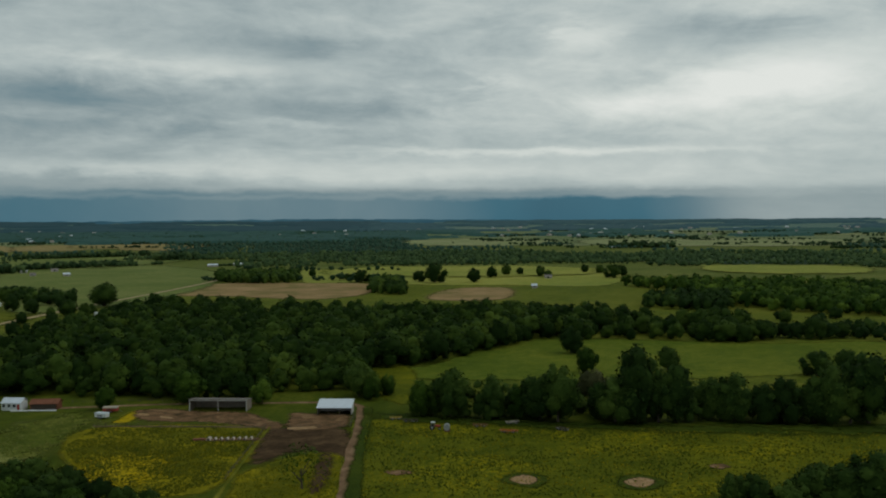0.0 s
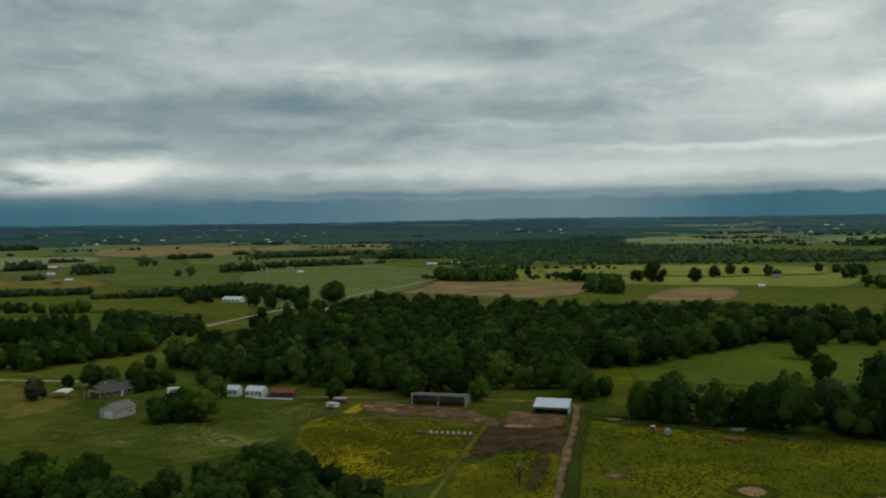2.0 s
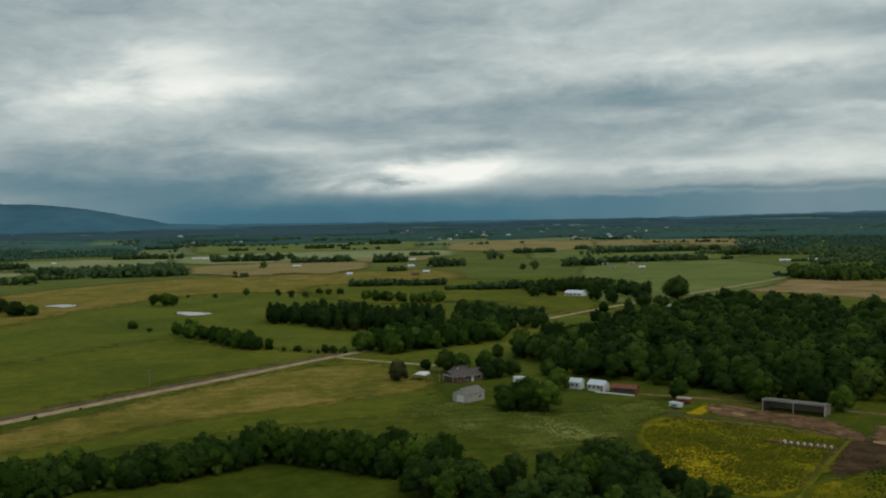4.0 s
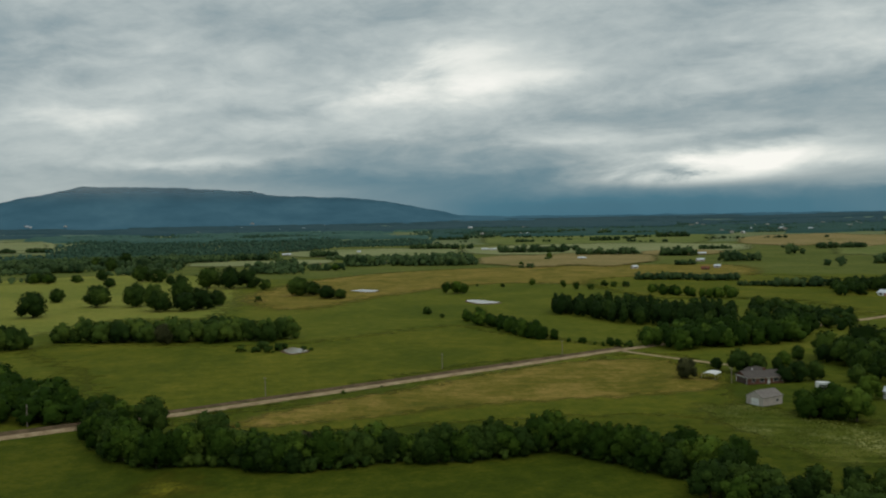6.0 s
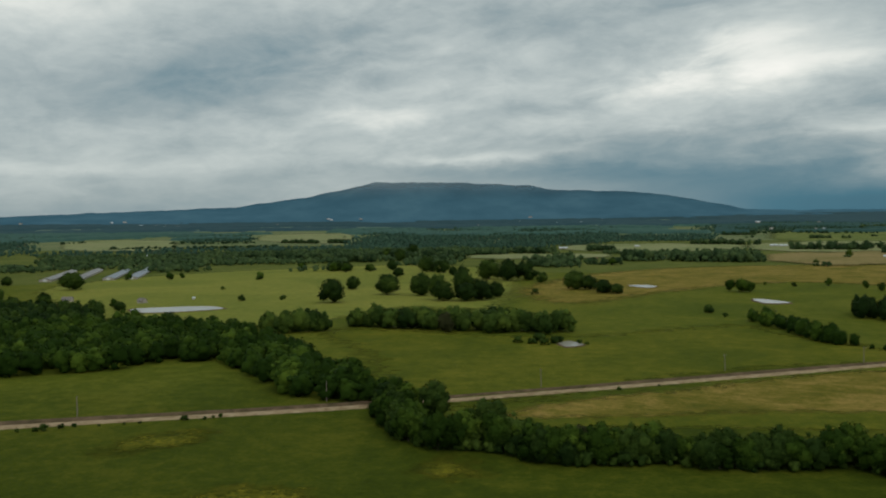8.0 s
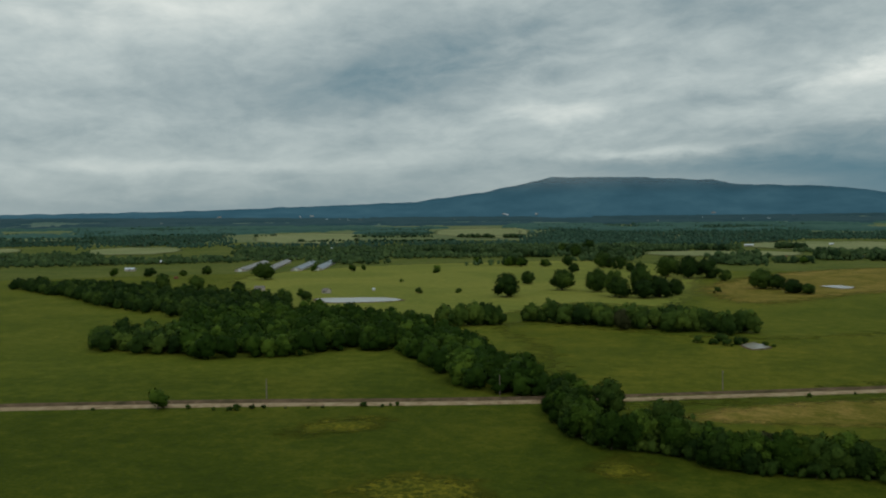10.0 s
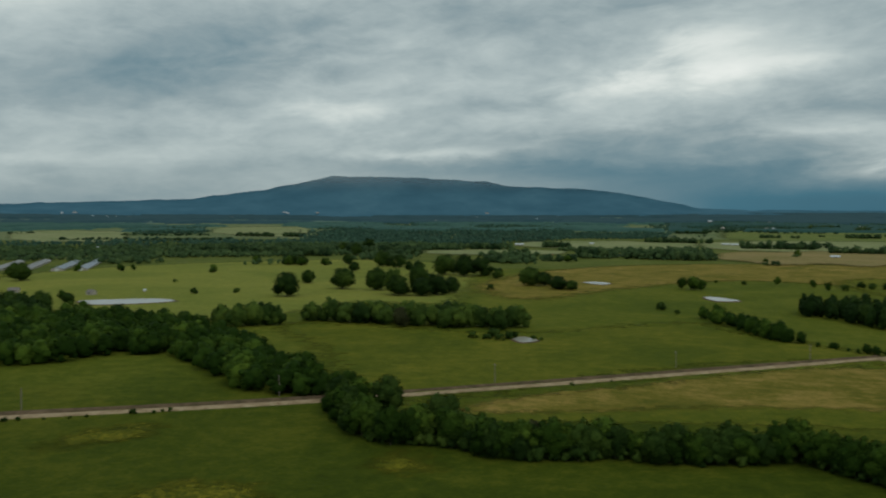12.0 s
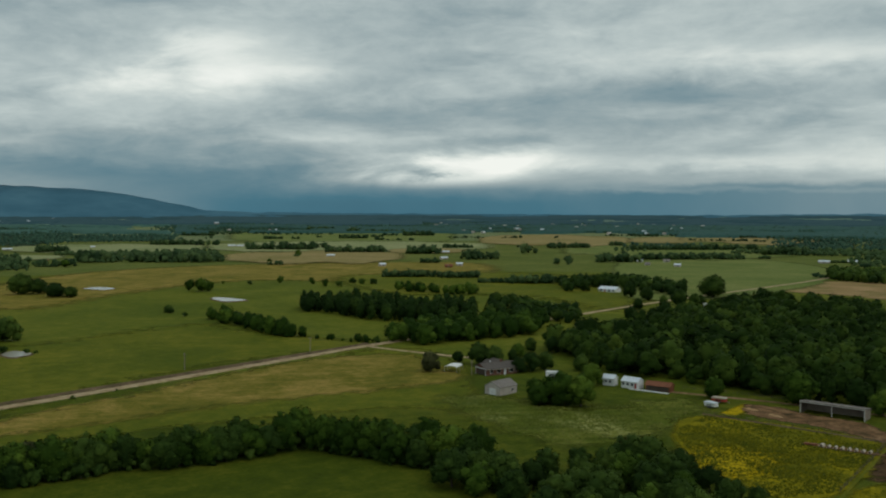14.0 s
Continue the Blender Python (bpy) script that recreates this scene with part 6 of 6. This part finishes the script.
for xx in (-0.9, 0.9):
    part("cradle", boxed(xx - 0.08, xx + 0.08, -0.8, 0.8, 0, 0.75), RUST, tank)


def tractor(x, y, yaw):
    top = stand("tractor", x, y, yaw, "small old red and white tractor in grass", "tractor")
    part("hood", boxed(0.1, 1.7, -0.35, 0.35, 0.8, 1.35, bevel=0.08), REDP, top)
    part("body", boxed(-0.9, 0.1, -0.3, 0.3, 0.6, 1.0, bevel=0.05), RUST, top)
    part("seat", boxed(-0.8, -0.3, -0.25, 0.25, 1.02, 1.4, bevel=0.06), TYRE, top)
    part("canopy", boxed(-1.1, 0.2, -0.6, 0.6, 2.1, 2.2, bevel=0.04), WHITE, top, "white sheet canopy")
    for xx in (-1.0, 0.1):
        for yy in (-0.5, 0.5):
            part("canopy_post", tube((xx, yy, 0.9), (xx, yy, 2.1), 0.03, 5), STEEL, top)
    for s in (-1, 1):
        wheel(top, -0.7, s * 0.75, 0.7, 0.35)
        wheel(top, 1.4, s * 0.6, 0.4, 0.22)


tractor(232.3, 97, -70)

# a thinly leafed sapling in the pen
v_, f_, n_ = crown_arrays(321, 10, 1, 420, 0.026, 0.55, 0.18)
thin = new("tree")
thin.matrix_basis = pose(168.5, 102.5, 0, 0, 0, 40) @ Matrix.Diagonal((10.5, 10.5, 10.5, 1))
o_ = new("crown", mesh_arrays("crown", v_, f_[200:], [LEAF], normals=n_))
o_.parent = thin
o_ = new("trunk", bm_mesh("trunk", trunk_bm(77), BARK))
o_.parent = thin
tagged(thin, "thin sparsely leafed young tree in the pen", "tree")

def tufts(name, label, poly, count, size, mat, seed):
    """Small weed and flower tufts standing in a meadow, in drifts, joined into one mesh."""
    rng = random.Random(seed)
    xs, ys = [p[0] for p in poly], [p[1] for p in poly]
    V, F = [], []
    tries = 0
    while len(V) < count * 5 and tries < count * 12:
        tries += 1
        x, y = rng.uniform(min(xs), max(xs)), rng.uniform(min(ys), max(ys))
        if noise.noise((x * 0.09, y * 0.09, seed)) + 0.5 * noise.noise((x * 0.3, y * 0.3, seed)) < rng.uniform(-0.5, 0.45) or not inside((x, y), poly):
            continue
        r, h, b, a0 = size * rng.uniform(0.5, 1.3), size * rng.uniform(0.6, 1.1), len(V), rng.uniform(0, 6.28)
        V += [(x + r * math.cos(a0 + k * math.pi / 2) * rng.uniform(0.7, 1.3), y + r * math.sin(a0 + k * math.pi / 2) * rng.uniform(0.7, 1.3), 0.12) for k in range(4)] + [(x, y, 0.2 + h)]
        F += [(b + k, b + (k + 1) % 4, b + 4) for k in range(4)]
    return tagged(new(name, mesh_arrays(name, V, F, [mat], smooth=False)), label, "weeds", kind="stuff")


PADDOCK = [(176, 182), (198, 191), (216, 144), (168, 123), (153, 127), (160, 158)]
PASTURE_EAST = [(233, 120), (247, 63), (272, -22), (222, -18), (197, 14), (168, 87)]
tufts("meadow_flowers", "yellow flower heads standing in the paddock", PADDOCK, 3600, 0.26, HEADS, 61)
tufts("meadow_weeds", "dark green weeds standing in the paddock", PADDOCK, 2600, 0.28, WEEDS, 62)
tufts("pasture_flowers", "yellow flower heads scattered over the pasture", PASTURE_EAST, 2600, 0.25, HEADS, 63)
tufts("pasture_weeds", "dark green weeds scattered over the pasture", PASTURE_EAST, 4000, 0.28, WEEDS, 64)
tufts("pen_flowers", "weeds and flowers standing in the pen", [(182, 122.5), (196, 117), (196, 107), (177.2, 97.5), (164, 91), (150, 104), (157, 113.7), (171.3, 121.5)], 900, 0.27, HEADS, 65)
tufts("yard_weeds", "pale weeds standing in rough grass by the sheds", [(141, 254), (160, 245), (171, 217), (210, 215), (205, 200), (177, 184), (143, 181), (136, 197), (135, 226)], 2200, 0.27, PALEWEED, 66)

# low bushes along the road
for x, y, h in [(-157, 242, 1.6), (-148, 242, 1.3), (-143, 243, 1.6), (-141, 244, 2.4), (-137, 247, 1.6), (-134, 249, 1.3), (-127, 250, 0.9), (-116, 254, 0.9), (-104, 259, 1.8),
                (-98, 260, 1.2), (-96, 262, 1.0), (-94, 263, 1.5), (-185, 232, 1.2), (33, 309, 1.6), (-120, 252, 1.0), (48, 317, 0.9)]:
    plant(x, y, h, "bush", "small dark bush on the roadside verge", 1.1, "roadside bushes")
for x, y, h in [(10, 420, 4.0), (4, 424, 3.4), (15, 425, 4.4), (-3, 428, 4.0), (27, 424, 2.4), (30, 421, 1.8), (8, 432, 5.0), (18, 430, 3.6)]:
    plant(x, y, h, "bush", "scrubby bush beside the stock pond", 1.2, "pond bushes")


# ---------------------------------------------------------------- far farms
def poultry_barn(x, y, yaw, L, roof):
    gable_house("poultry_barn", "very long low poultry barn with a metal roof", "barn", x, y, yaw, L, 12, 2.2, 4.0, SIDING, roof, [("W", 0, 0.0, 4.0, 3.0, "white")], 0.6, 30)


for x0, y0, x1, y1, roof in ((-518, 910, -578, 1075, ROOFPALE), (-493, 930, -556, 1100, ROOFPALE), (-457, 932, -517, 1110, BLUEROOF), (-435, 942, -494, 1118, BLUEROOF)):
    poultry_barn((x0 + x1) / 2, (y0 + y1) / 2, math.degrees(math.atan2(y1 - y0, x1 - x0)), math.hypot(x1 - x0, y1 - y0) * 1.1, roof)
FARMS = [
    (-360, 663, 14, 8, 10, 0), (-292, 648, 10, 8, -20, 0), (-262, 676, 3, 3, 30, 1), (-725, 1060, 18, 9, 0, 1), (-655, 890, 20, 9, 15, 1), (-519, 780, 6, 5, 0, 2),
    (-677, 1550, 34, 14, 5, 1), (81, 1744, 30, 14, 0, 1), (230, 1790, 14, 9, 10, 1), (222, 1324, 12, 9, 30, 1), (510, 1272, 22, 10, -20, 1), (468, 995, 14, 9, 10, 1),
]
FARMS_EAST = [
    (627, 1120, 20, 10, 0, 1), (501, 1735, 26, 10, 0, 1), (105, 1290, 14, 9, 5, 2), (560, 960, 14, 9, -30, 1), (527, 930, 16, 9, -20, 2),
    (1033, 785, 26, 10, -55, 1), (1072, 770, 22, 10, -55, 1), (790, 812, 14, 9, -40, 1), (777, 852, 12, 8, -45, 0), (863, 908, 16, 9, -40, 0), (823, 918, 14, 9, -40, 1),
    (1943, 393, 24, 12, -75, 1), (918, 255, 14, 8, -75, 0), (778, 229, 9, 6, -75, 1), (468, 84, 5, 3, -80, 1), (534, 252, 7, 5, -60, 1), (789, 1478, 40, 12, -25, 1), (741, 1325, 36, 12, -25, 1), (488, 1750, 26, 12, -15, 1),
]
for x, y, L_, W_, yaw, tone in FARMS + FARMS_EAST:
    L_, W_ = (L_ * 0.75, W_ * 0.8) if math.hypot(x, y) < 700 else (L_ * 0.55, W_ * 0.6)
    gable_house("farm_building", "distant farm building with a %s roof" % ("grey", "pale metal", "rusty")[tone], "building", x, y, yaw, L_, W_, 2.5 if L_ > 4 else 1.6, 4.0 if L_ > 4 else 2.2,
                SIDING if tone < 2 else RUST, (ROOFGREY, ROOFWHITE, RUST)[tone], [("S", 0, 0.8, min(2.5, L_ * 0.3), 1.2, "window")] if L_ > 4 else [], 0.4)
TOWN = random.Random(21)
for a0, a1, r0, r1, n in ((-13, -10.5, 4150, 4350, 5), (-26, -22, 3900, 4200, 6), (-35, -15, 3600, 4200, 5), (-8, 13, 3300, 4200, 6), (30, 46, 2500, 3500, 24), (56, 68, 2700, 3400, 10), (70, 94, 2700, 3700, 34), (14, 34, 2500, 3600, 14)):
    for k in range(n):
        a, r = radians(TOWN.uniform(a0, a1)), TOWN.uniform(r0, r1)
        L_ = TOWN.uniform(7, 16)
        x, y = r * math.sin(a), r * math.cos(a)
        house_ = gable_house("distant_building", "tiny pale building on the far plain", "building", x, y, TOWN.uniform(-90, 90), L_, 9, 3.5, 6, SIDING, TOWN.choice((ROOFWHITE, ROOFGREY, SIDING)), (), 0.3)
        house_.location.z += 3.0 if r < 4100 else 16.0
